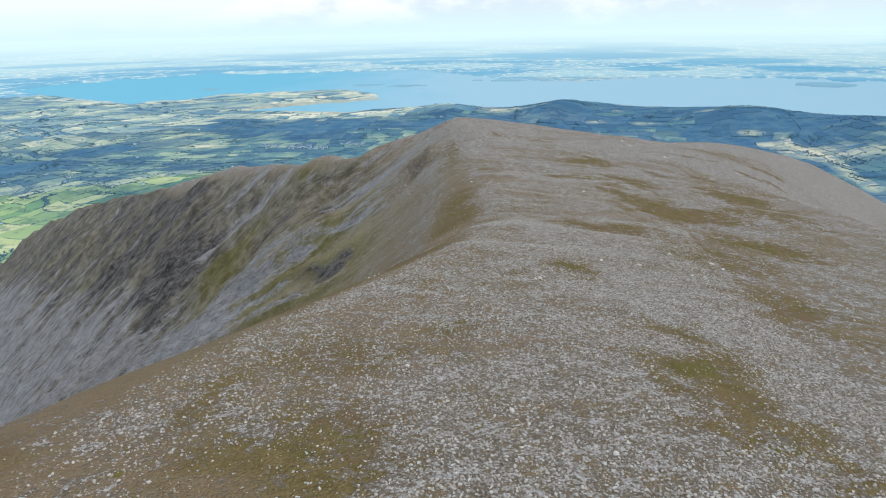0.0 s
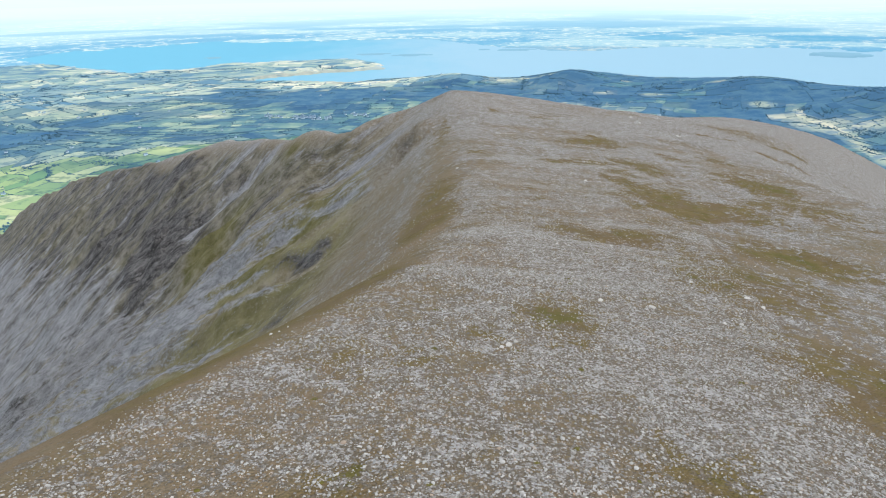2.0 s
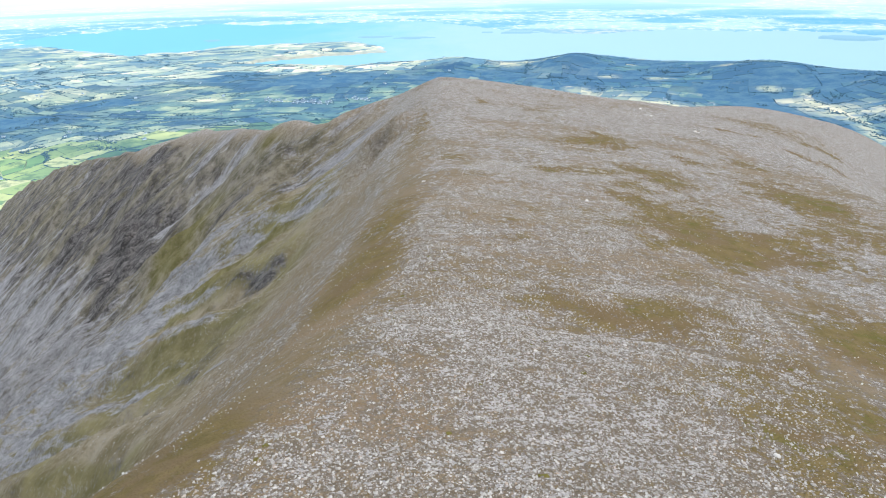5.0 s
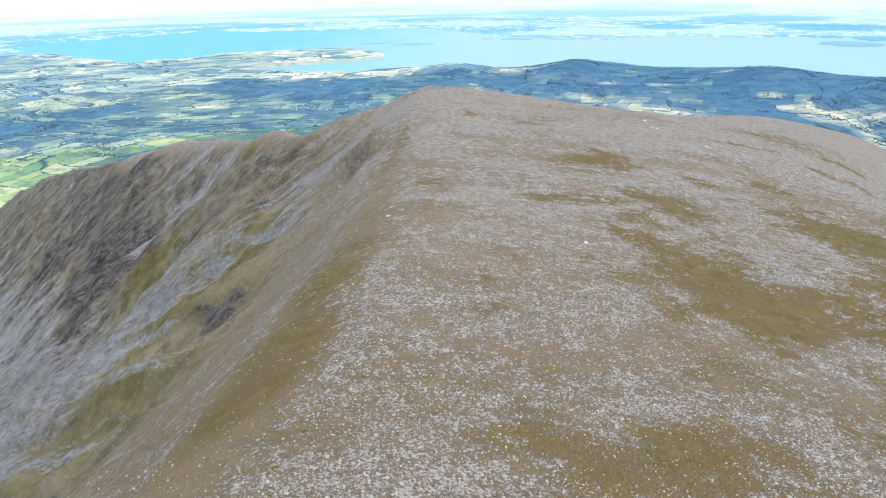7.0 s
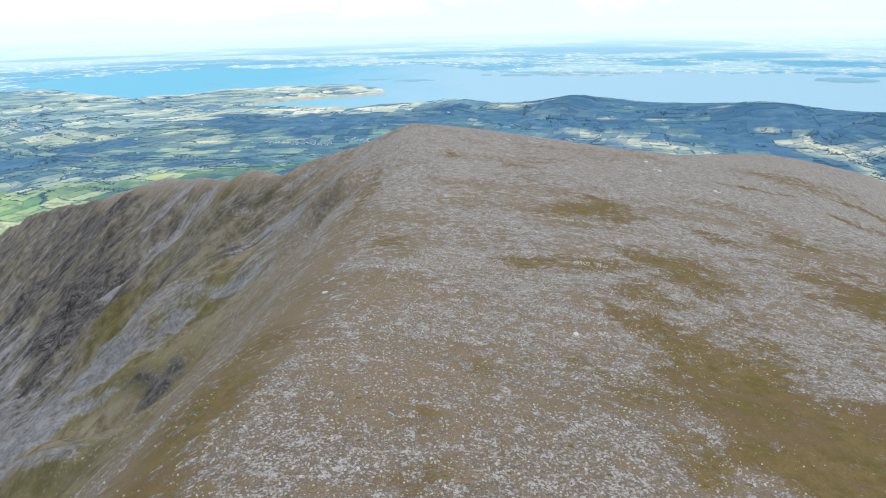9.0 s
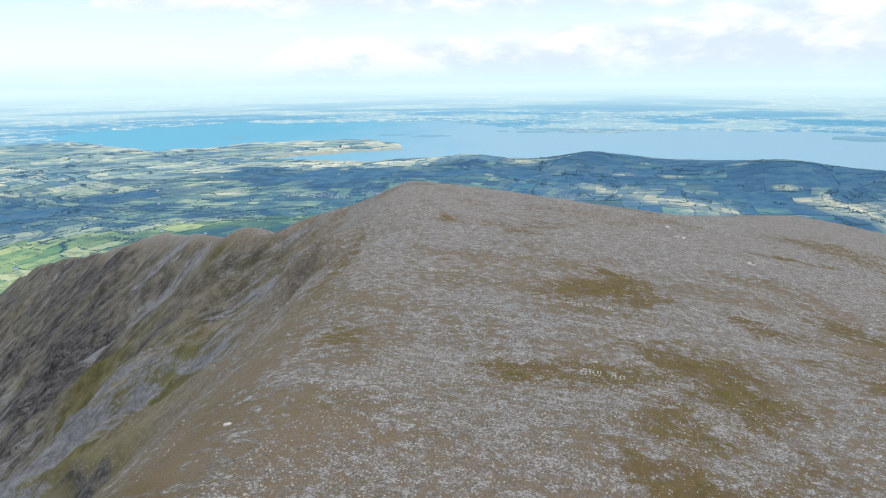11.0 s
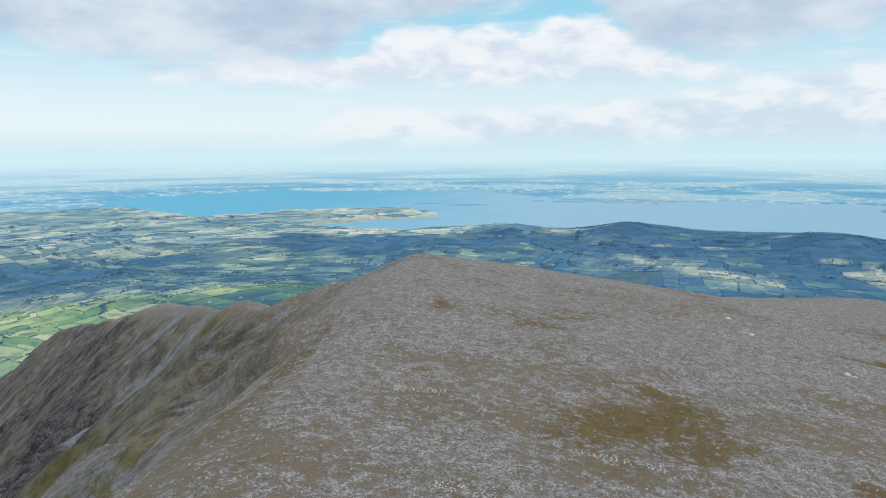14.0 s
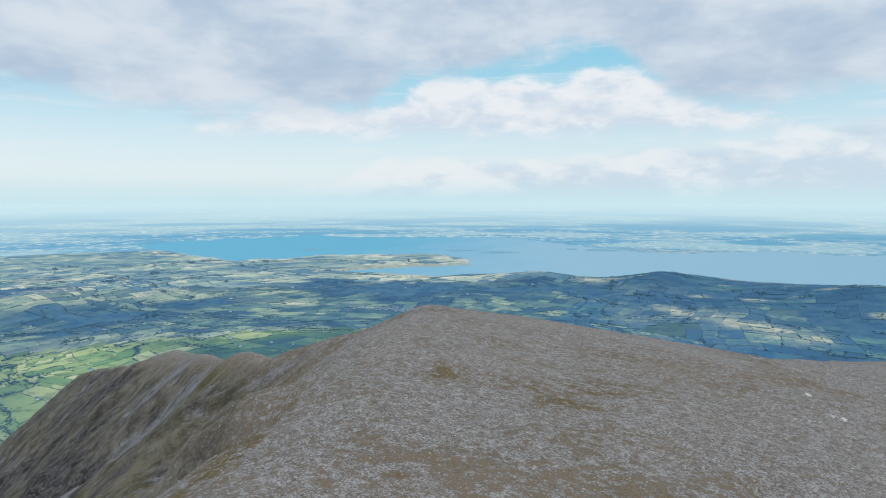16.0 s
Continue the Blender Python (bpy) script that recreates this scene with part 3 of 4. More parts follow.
def mossy(x, y):
    """The patches of moss and grass, ragged at their edges."""
    most = np.zeros(np.shape(x))
    wx, wy = x + 1.8 * rough(x, y, 7, 4, 53), y + 1.8 * rough(x, y, 7, 4, 57)
    for px, py, rx, ry, much in PATCHES:
        d = np.hypot((wx - px) / rx, (wy - py) / ry) / 1.2 + 0.75 * rough(x, y, 3.6, 5, 55)
        most = np.maximum(most, 0.88 * much * np.clip((1.92 - d) / 1.6, 0, 1))
    return most


def rim_band(x, y):
    """The band of turf along the corrie's rim, nearer the edge where the ridge is narrow."""
    off = brink(x, y) - 9.3 + 5.0 * np.clip((62 - y) / 30, 0, 1) + 1.6 * rough(x, y, 14, 3, 65)
    return np.exp(-((off / 5.0) ** 2))


def cover(x, y):
    """How much of the ground is turf, from 0 to 1."""
    past = brink(x, y)
    turf = 0.305 + 0.20 * rough(x, y, 19, 4, 41) + 0.34 * rough(x * 0.7, y, 4.5, 5, 47)
    turf = turf + np.clip((y - 85) / 40, 0, 1) * 0.04 - np.clip((y - 125) / 45, 0, 1) * 0.15 + np.clip((x - 35) / 30, 0, 1) * np.clip((y - 150) / 30, 0, 1) * 0.08 - 0.12 * np.clip((y - 192) / 20, 0, 1) + 0.13 * np.exp(-(((y - 165) / 26) ** 2)) * np.clip((x - 12) / 20, 0, 1) - 0.34 * np.exp(-(((x - 78) / 20) ** 2) - ((y - 201 + 0.35 * (x - 78)) / 11) ** 2) + np.clip((x - 15) / 30, 0, 1) * 0.08 * np.clip((150 - y) / 40, 0, 1) - 0.16 * np.clip((x - 74) / 30, 0, 1) - 0.15 * np.exp(-(((x - 14) / 10) ** 2) - ((y - 40) / 22) ** 2)
    turf = turf + 0.36 * np.clip((5 - x) / 10, 0, 1) * np.clip((48 - y) / 14, 0, 1) + 0.24 * rough(x, y, 26, 4, 45) * np.clip((y - 115) / 30, 0, 1)
    turf = np.maximum(turf, mossy(x, y))
    rim = np.maximum(1.05 * rim_band(x, y) * (1 - 0.35 * np.clip((y - 115) / 30, 0, 1) - 0.45 * np.clip((y - 195) / 25, 0, 1)), 0.62 * np.exp(-(((past - 21) / 9) ** 2)) * (1 - 0.8 * np.clip((y - 170) / 30, 0, 1))) * (0.88 + 0.30 * rough(x, y, 12, 4, 63))
    return np.clip(np.maximum(turf, rim + 0.12 * rough(x, y, 6, 3, 61)), 0, 1)


# tongues of scree down the corrie's faces: where they lie along the wall, their upper and lower ends, and their width
TONGUES = (
    (355, -80, -140, 4.0), (466, -215, -240, 5.0), (542, -295, -350, 4.0), (191, -25, -95, 2.0), (194, -75, -190, 4.0), (171, -75, -220, 6.0), (94, -12, -120, 3.0),
    (373, -92, -122, 6.0), (244, -12, -42, 9.0), (321, -62, -85, 3.0), (132, -40, -130, 4.0), (112, -25, -120, 4.0), (153, -50, -160, 4.0), (178, -70, -150, 3.0),
)


def build_mountain():
    xs = spaced((-1100, -420, 14), (-420, -60, 2.6), (-60, -18, 1.3), (-18, 62, 1.0), (62, 130, 1.6), (130, 300, 5), (300, 1100, 20))
    ys = spaced((-260, 0, 8), (0, 15, 2), (15, 190, 1.0), (190, 290, 1.2), (290, 560, 3.0), (560, 1300, 14))
    x, y = (a.ravel() for a in np.meshgrid(xs, ys))
    mesh = mesh_of("mountain", np.stack([x, y, land(x, y)], -1), grid_faces(len(ys), len(xs)), MOUNTAIN, True)
    wall, face, back = slopes(x, y)
    drop = drop_below(x, y)
    s, q = spur_frame(x, y)
    spurward = np.clip((face - wall) / 20 + 0.5, 0, 1)
    point_value(mesh, "turf", cover(x, y))
    past = brink(x, y)
    point_value(mesh, "moss", np.maximum(mossy(x, y), 0.75 * rim_band(x, y) * np.clip(0.30 + 0.9 * rough(x, y, 16, 3, 67), 0, 1)) + 0.15 * rough(x, y, 9, 3, 69) + 0.16 * np.clip((85 - y) / 20, 0, 1))
    point_value(mesh, "loose", (1 - np.clip((y - 85) / 65, 0, 1)) * np.clip((30 - x + 0.235 * (y - 18)) / 12, 0, 1))
    point_value(mesh, "steep", np.maximum(np.clip((drop - 5) / 20, 0, 1), np.clip(4 * crags(x, y) - 0.2, 0, 1)))
    low = np.clip((drop - 42) / 42, 0, 1)
    stony = (1 - spurward) * (0.03 + 0.80 * low + 0.55 * np.clip((y - 182) / 30, 0, 1) * (1 - low)) + spurward * (0.12 + 0.80 * np.clip((-q - 58) / 40, 0, 1) + 0.22 * np.exp(-(((q + 9) / 16) ** 2)))
    along = fall_line(x, y, wall, face)
    for line, upper, foot, width in TONGUES:
        inside = np.clip((upper + 6 - x) / 12, 0, 1) * np.clip((x - foot + 12) / 24, 0, 1)
        stony = stony + 0.75 * inside * np.exp(-(((along + rough(x, y, 25, 3, 77) * 2.5 - line) / (0.8 * width)) ** 2))
    point_value(mesh, "stony", stony - 3.0 * np.abs(crags(x, y)))
    point_value(mesh, "farther", spurward)
    point_value(mesh, "craggy", crags(x, y) - 0.02 + 0.07 * spurward)
    flat_map(mesh, "fall", along + rough(x, y, 60, 2, 71) * 4, x * 1.25)
    return tagged(new("mountain", mesh), "stony grey and brown mountain ridge falling into a steep corrie", "mountain", kind="structure")


mountain = build_mountain()


def stone_shapes(count, seed):
    """Rough flattened blocks: eight corners and twelve triangles each, about one metre across."""
    rng = np.random.default_rng(seed)
    corner = np.array([(a, b, c) for c in (-1, 1) for b in (-1, 1) for a in (-1, 1)], float) * 0.5
    shape = corner[None] * rng.uniform(0.55, 1.0, (count, 8, 1)) + rng.normal(0, 0.10, (count, 8, 3))
    shape[:, 4:, :2] *= rng.uniform(0.5, 0.9, (count, 1, 1))
    return shape


BLOCK = np.array([(4, 5, 7), (4, 7, 6), (0, 1, 5), (0, 5, 4), (2, 6, 7), (2, 7, 3), (0, 4, 6), (0, 6, 2), (1, 3, 7), (1, 7, 5)])
FLAKE = np.array([(0, 1, 5), (0, 5, 4), (3, 2, 4), (3, 4, 5), (2, 0, 4), (1, 3, 5)])


def flake_shapes(count, seed):
    """Thin chips with a sharp ridge: six corners and six triangles each."""
    rng = np.random.default_rng(seed)
    corner = np.array([(-0.5, -0.5, -0.5), (0.5, -0.5, -0.5), (-0.5, 0.5, -0.5), (0.5, 0.5, -0.5), (-0.3, 0.0, 0.5), (0.3, 0.0, 0.5)])
    shape = corner[None] * rng.uniform(0.6, 1.1, (count, 6, 1)) + rng.normal(0, 0.09, (count, 6, 3))
    shape[:, 4:, 1] += rng.uniform(-0.38, 0.38, (count, 1))
    return shape


def laid(shape, size, x, y, rng):
    """Stones of these shapes and sizes, turned and tilted at random, resting on the ground."""
    count = len(x)
    long, flat = rng.uniform(0.8, 1.5, count), rng.uniform(0.30, 0.70, count)
    shape = shape * np.stack([size * long, size, size * flat], -1)[:, None]
    turn, tilt = rng.uniform(0, 2 * np.pi, count), rng.normal(0, 0.24, count)
    c, s = np.cos(tilt)[:, None], np.sin(tilt)[:, None]
    sx, sz = shape[..., 0] * c - shape[..., 2] * s, shape[..., 0] * s + shape[..., 2] * c
    c, s = np.cos(turn)[:, None], np.sin(turn)[:, None]
    px, py = sx * c - shape[..., 1] * s + x[:, None], sx * s + shape[..., 1] * c + y[:, None]
    return np.stack([px, py, sz + (land(x, y) + 0.12 * size)[:, None]], -1).reshape(-1, 3)


def scatter_stones(name, x0, x1, y0, y1, per_metre, small, large, seed, label, lean=0.235, slope=False):
    rng = np.random.default_rng(seed)
    count = int((x1 - x0) * (y1 - y0) * per_metre)
    x, y = rng.uniform(x0, x1, count), rng.uniform(y0, y1, count)
    x = x + lean * (y - 18)
    drop = drop_below(x, y)
    ground = cover(x, y)
    thick = np.clip(1.3 - 1.45 * ground, 0.07, 1) * np.clip(0.95 + 0.55 * rough(x, y, 3.0, 4, 81), 0.12, 1.2) * np.clip(1.1 - brink(x, y) / 22, 0.2, 1)
    if slope:
        # down the corrie's side they lie in trails along the fall line
        wall, face, back = slopes(x, y)
        trail = rough(fall_line(x, y, wall, face), x * 0.15, 7, 4, 83)
        keep = (rng.random(count) < np.clip(0.30 + 0.9 * trail, 0.04, 1)) & (brink(x, y) > 9)
    else:
        keep = (rng.random(count) < thick) & (drop < 26 * rng.random(count) ** 2 * np.clip((y - 72) / 20, 0.02, 1) + 0.5)
    x, y, ground = x[keep], y[keep], ground[keep]
    count = len(x)
    size = small + (large - small) * rng.power(0.28, count) * np.clip(1.25 - 0.7 * ground, 0.5, 1)
    big = size > small + 0.28 * (large - small)
    chips = ~big
    verts = np.concatenate([laid(stone_shapes(big.sum(), seed + 1), size[big], x[big], y[big], rng), laid(flake_shapes(chips.sum(), seed + 2), size[chips], x[chips], y[chips], rng)])
    faces = np.concatenate([(BLOCK[None] + 8 * np.arange(big.sum())[:, None, None]).reshape(-1, 3), (FLAKE[None] + 8 * big.sum() + 6 * np.arange(chips.sum())[:, None, None]).reshape(-1, 3)])
    return tagged(new(name, mesh_of(name, verts, faces, STONE)), label, "stones", kind="stuff")


LOOSE = "loose angular grey quartzite stones strewn over the ridge"
scatter_stones("scree_stones", -17, 20, 13, 50, 86.0, 0.052, 0.155, 101, LOOSE)
scatter_stones("scree_stones", -16, 20, 50, 90, 74.0, 0.052, 0.155, 102, LOOSE)
scatter_stones("scree_stones", -16, 20, 90, 150, 36.0, 0.055, 0.17, 103, LOOSE)
scatter_stones("scree_stones", 20, 62, 18, 150, 6.5, 0.08, 0.20, 107, LOOSE)
scatter_stones("scree_stones", -6, 72, 150, 262, 5.0, 0.09, 0.21, 105, LOOSE, 0.0)
scatter_stones("scree_stones", 72, 180, 150, 300, 0.75, 0.18, 0.38, 109, LOOSE, 0.0)
scatter_stones("scree_stones", -42, 4, 66, 225, 4.5, 0.06, 0.20, 111, LOOSE, 0.0, True)

def build_moss():
    """Small bright cushions of moss between the stones."""
    rng = np.random.default_rng(121)
    y = rng.uniform(16, 110, 240)
    x = 0.235 * (y - 18) + rng.uniform(-13, 19, 240)
    keep = (brink(x, y) < 5) & (rough(x, y, 14, 2, 87) > -0.1)
    x, y = x[keep], y[keep]
    ring, up = np.meshgrid(np.arange(8) * np.pi / 4, (0.0, 0.45, 0.8))
    radius = np.cos(up * 1.5) ** 0.6
    dome = np.stack([radius * np.cos(ring), radius * np.sin(ring), up], -1).reshape(-1, 3)
    dome = np.concatenate([dome, [(0, 0, 1.0)]])
    size = 0.05 + 0.13 * rng.power(0.5, len(x))
    ragged = rng.uniform(0.65, 1.3, (len(x), 25, 1))
    shape = dome[None] * ragged * np.stack([size * rng.uniform(0.8, 1.8, len(x)), size, 0.35 * size], -1)[:, None]
    verts = shape + np.stack([x, y, land(x, y) - 0.02], -1)[:, None]
    quads = [(8 * k + i, 8 * k + (i + 1) % 8, 8 * k + 8 + (i + 1) % 8, 8 * k + 8 + i) for k in range(2) for i in range(8)]
    faces = [t for a, b, c, d in quads for t in ((a, b, c), (a, c, d))] + [(16 + i, 16 + (i + 1) % 8, 24) for i in range(8)]
    faces = (np.array(faces)[None] + 25 * np.arange(len(x))[:, None, None]).reshape(-1, 3)
    tagged(new("moss_cushions", mesh_of("moss_cushions", verts.reshape(-1, 3), faces, MOSS, True)), "small olive green cushions of moss between the stones", "moss", kind="stuff")


build_moss()

# ---- the lowland, drawn in towards the mountain with distance so that it ends before five kilometres ----
HUB = np.array((15.0, 70.0, -7.0))
LAKE_Z = -775.0


def drawn_in(r):
    return np.where(r < 2200, r, 2200 + 2500 * (r - 2200) / (np.maximum(r, 2200) + 300))


def settle(bearing, r, z):
    """The place in the scene of true bearing (degrees), distance and height."""
    k = drawn_in(r) / r
    b = np.radians(bearing)
    return np.stack([HUB[0] + k * r * np.sin(b), HUB[1] + k * r * np.cos(b), HUB[2] + k * (z - HUB[2])], -1)


def dip(r):
    """Degrees under the horizontal at which the lake's level lies at a distance."""
    return np.degrees(np.arctan2(HUB[2] - LAKE_Z, r))


# shores as bearing against dip
FAR_B = (-34.5, -28, -20, -9, -1, 4, 9, 13, 18, 24, 34, 60)
FAR_D = (4.3, 3.9, 3.75, 3.8, 4.05, 4.6, 5.05, 5.0, 4.7, 4.55, 4.6, 4.6)
NEAR_B = (-34.5, -31, -26.5, -23, -20, -15, -9, -6.2, -5.4, -1, 4, 7.4, 8.2, 9.6, 10.4, 13, 18, 24, 34, 60)
NEAR_D = (4.3, 5.1, 5.75, 5.85, 5.5, 5.4, 5.6, 6.0, 7.35, 7.2, 7.5, 7.35, 6.95, 6.95, 7.3, 7.3, 7.7, 7.9, 8.2, 8.6)


# islands: bearing, dip and half sizes
ISLES = ((6.2, 4.93, 1.7, 0.10), (-20.3, 4.95, 0.8, 0.06), (-6.6, 5.12, 1.3, 0.05), (-3.2, 5.28, 1.7, 0.07), (3.2, 4.9, 0.7, 0.04), (31.5, 4.98, 2.0, 0.13), (-16.2, 4.95, 0.8, 0.03))


def water_depth(bearing, d):
    """Above zero in the lake, below it on land, in degrees of dip."""
    wob = 0.16 * rough(bearing, d * 4, 4.0, 4, 201)
    far, near = np.interp(bearing, FAR_B, FAR_D), np.interp(bearing, NEAR_B, NEAR_D)
    main = np.minimum(d - far + wob, near - d + wob)
    bay = np.minimum(np.minimum(d - np.interp(bearing, (-17, -12, -5), (6.95, 6.6, 6.4)), np.interp(bearing, (-17, -12, -9, -5), (7.0, 7.45, 7.6, 7.35)) - d), (bearing + 16.9) * 0.2)
    lake = np.maximum(main, bay + 0.5 * wob)
    for b, e, rb, re in ISLES:
        lake = np.minimum(lake, (np.hypot((bearing - b) / rb, (d - e) / re) - 1) * 0.15 + 0.3 * wob)
    return lake


HILLS = ((0.5, 5500, 2.6, 450, 72), (11.3, 5400, 3.1, 500, 92), (18, 5300, 5, 600, 34), (26, 5000, 5, 700, 104), (35, 4700, 6, 800, 94), (44, 4300, 8, 900, 135), (-40, 5000, 6, 700, 40))


def low_height(bearing, r):
    d = dip(r)
    z = LAKE_Z + 8 + (9 + 14 * np.clip((bearing - 2) / 6, 0, 1)) * (1 + rough(bearing * 60, r, 900, 2, 211))
    for b, hr, wb, wr, high in HILLS:
        z = z + high * np.exp(-(((bearing - b) / wb) ** 2) - ((r - hr) / wr) ** 2) * (1 + 0.10 * rough(bearing * 90, r, 330, 2, 213))
    z = np.where(d < 5.4, LAKE_Z + 2 + 0.3 * (z - LAKE_Z), z)
    return np.where(water_depth(bearing, d) > 0, LAKE_Z - 6, z)


# pale rough pasture and painted sunlit patches across the plain: bearing, dip and their spreads
MEADOWS_AND_SUN = (
    (5.6, 8.05, 1.8, 0.32), (0.3, 7.4, 1.4, 0.15), (-1.8, 8.05, 1.4, 0.2), (14.3, 9.24, 1.6, 0.20), (18.0, 9.4, 1.3, 0.18), (24.8, 8.35, 1.4, 0.14), (17.5, 7.62, 1.6, 0.08), (21.5, 7.48, 1.6, 0.07),
    (26.9, 10.0, 1.3, 0.16), (28.5, 10.75, 1.6, 0.30), (31.2, 11.25, 2.5, 0.36), (34.5, 11.3, 4.0, 0.55), (-24.5, 12.6, 4.0, 0.45), (-39.0, 13.3, 5.0, 0.9), (-21.5, 9.9, 1.8, 0.3), (-16.0, 10.0, 1.0, 0.12), (8.6, 8.06, 2.6, 0.12), (15.6, 8.30, 1.2, 0.09), (23.2, 8.62, 1.3, 0.09),
)


def hay_and_sun(bearing, r):
    """Pale shores, hay meadows and painted patches of sun, from 0 to 1."""
    d = dip(r)
    shore = np.clip(1.15 + water_depth(bearing, d) * 1.6, 0, 1) * np.clip((8 - bearing) / 6, 0, 1)
    band = np.exp(-(((d - 7.2 + 0.02 * bearing) / 1.1) ** 2)) * np.clip((-bearing + 2) / 14, 0, 1)
    near = np.exp(-(((bearing + 36) / 9) ** 2) - ((d - 16.0) / 3.5) ** 2)
    # this strip and the flank are sunlit ground, painted pale
    strip = np.exp(-(((d - 10.15 - 0.145 * (bearing - 10.8) + 0.22 * rough(bearing * 90, r, 500, 3, 225)) / (0.21 + 0.022 * np.clip(bearing - 10, 0, 14))) ** 2)) * np.clip((bearing - 9.6) / 1.2, 0, 1) * np.clip((25 - bearing) / 2, 0, 1) * (0.95 + 0.6 * rough(bearing * 90, r, 300, 4, 227))
    flank = np.exp(-(((d - 10.4 - 0.43 * (bearing - 29.5) + 0.2 * rough(bearing * 90, r, 400, 3, 223)) / 0.28) ** 2)) * np.clip((bearing - 28.5) / 1.5, 0, 1)
    return np.clip(np.maximum(np.maximum(0.95 * shore, 0.5 * band), np.maximum(near, np.maximum(strip, flank))) + (0.80 + 0.5 * rough(bearing * 90, r, 400, 4, 229)) * sum(np.exp(-(((bearing - b) / wb) ** 2) - ((d - e) / we) ** 2) for b, e, wb, we in MEADOWS_AND_SUN) + 0.30 * rough(bearing * 70, r, 700, 4, 221), 0, 1)


def shade_and_woodness(bearing, r):
    """Cloud shade painted as dark ground, with plantation and moorland, from 0 to 1."""
    d = dip(r)
    bits = ((-19, 8.1, 4, 0.5), (-12, 8.9, 8, 0.7), (-36, 10.3, 6, 0.5), (9, 7.9, 5, 0.6), (19, 8.6, 9, 1.2), (30, 9.8, 11, 1.9), (10, 9.7, 5, 0.6), (-42, 7.8, 4, 0.5), (2, 8.9, 6, 0.4), (-28, 9.5, 7, 0.35), (42, 11, 9, 2.5))
    much = 0.16 + 0.50 * rough(bearing * 80, r, 800, 4, 231) + 0.30 * np.clip((bearing - 2) / 8, 0, 1)
    for b, e, wb, we in bits:
        much = np.maximum(much, 1.1 * np.exp(-(((bearing - b) / wb) ** 2) - ((d - e) / we) ** 2) + 0.25 * rough(bearing * 80, r, 500, 3, 235))
    return np.clip(much, 0, 1)


# woods, low hills and painted cloud shade beyond the lake: bearing, dip and their spreads
FAR_WOODS_AND_SHADE = ((10.0, 2.75, 6.0, 0.14), (21.5, 2.42, 4.0, 0.22), (18.5, 4.02, 3.2, 0.16), (25.0, 3.3, 5.0, 0.26), (29.5, 3.9, 3.5, 0.18), (-5.0, 2.95, 9.0, 0.11), (-30.0, 2.6, 6.0, 0.12))


def polar_sheet(name, rs, mat, label, kind_name):
    bs = np.concatenate([np.arange(-180, -58, 4.0), np.arange(-58, 58, 0.34), np.arange(58, 181, 4.0)])
    b, r = (a.ravel() for a in np.meshgrid(bs, rs))
    mesh = mesh_of(name, settle(b, r, low_height(b, r)), grid_faces(len(rs), len(bs)), mat, True)
    flat_map(mesh, "true", r * np.sin(np.radians(b)), r * np.cos(np.radians(b)))
    flat_map(mesh, "polar", b, dip(r))
    point_value(mesh, "hay_sun", hay_and_sun(b, r))
    point_value(mesh, "shade_and_wood", shade_and_woodness(b, r))
    point_value(mesh, "isle", np.clip(sum(2 * np.exp(-(((b - ib) / (1.6 * rb)) ** 2) - ((dip(r) - e) / (2.2 * re)) ** 2) for ib, e, rb, re in ISLES), 0, 1))
    point_value(mesh, "grove_and_shade", np.clip(sum(1.2 * np.exp(-(((b - wb) / rb) ** 2) - ((dip(r) - e) / re) ** 2) for wb, e, rb, re in FAR_WOODS_AND_SHADE) + 0.2 * rough(b, dip(r) * 6, 3.0, 3, 261), 0, 1))
    point_value(mesh, "haze_tint", np.clip((r - 3200) / 4000, 0, 1))
    return tagged(new(name, mesh), label, kind_name, kind="structure")


def distances(first, last, step):
    """Distances whose dips are evenly spaced."""
    d = np.arange(dip(first), dip(last), -step)
    return (HUB[2] - LAKE_Z) / np.tan(np.radians(np.append(d, dip(last))))


polar_sheet("ground", np.concatenate([np.arange(900, 2000, 60.0), distances(2000, 9300, 0.06)]), LOWLAND, "hedged lowland below the mountain, tinted blue-green with haze", "lowland")
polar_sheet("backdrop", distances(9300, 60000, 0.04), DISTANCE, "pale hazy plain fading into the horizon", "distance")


def build_lake():
    bs, rs = np.arange(-40, 66, 1.0), distances(5000, 13500, 0.15)
    b, r = (a.ravel() for a in np.meshgrid(bs, rs))
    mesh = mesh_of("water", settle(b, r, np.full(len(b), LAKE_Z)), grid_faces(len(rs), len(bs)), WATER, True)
    flat_map(mesh, "true", r * np.sin(np.radians(b)), r * np.cos(np.radians(b)))
    return tagged(new("water", mesh), "wide calm pale blue lake with low islands", "lake", kind="structure")


build_lake()


def split_fields(x0, x1, y0, y1, rng, out, scale):
    """Halves a rectangle again and again until it is the size of a field."""
    w, h = x1 - x0, y1 - y0
    if max(w, h) < scale * rng.uniform(70, 260) or min(w, h) < 34 * scale:
        out.append((x0, x1, y0, y1))
        return
    cut = rng.uniform(0.36, 0.64)
    if w > h * rng.uniform(0.7, 1.4):
        split_fields(x0, x0 + w * cut, y0, y1, rng, out, scale)
        split_fields(x0 + w * cut, x1, y0, y1, rng, out, scale)
    else:
        split_fields(x0, x1, y0, y0 + h * cut, rng, out, scale)
        split_fields(x0, x1, y0 + h * cut, y1, rng, out, scale)


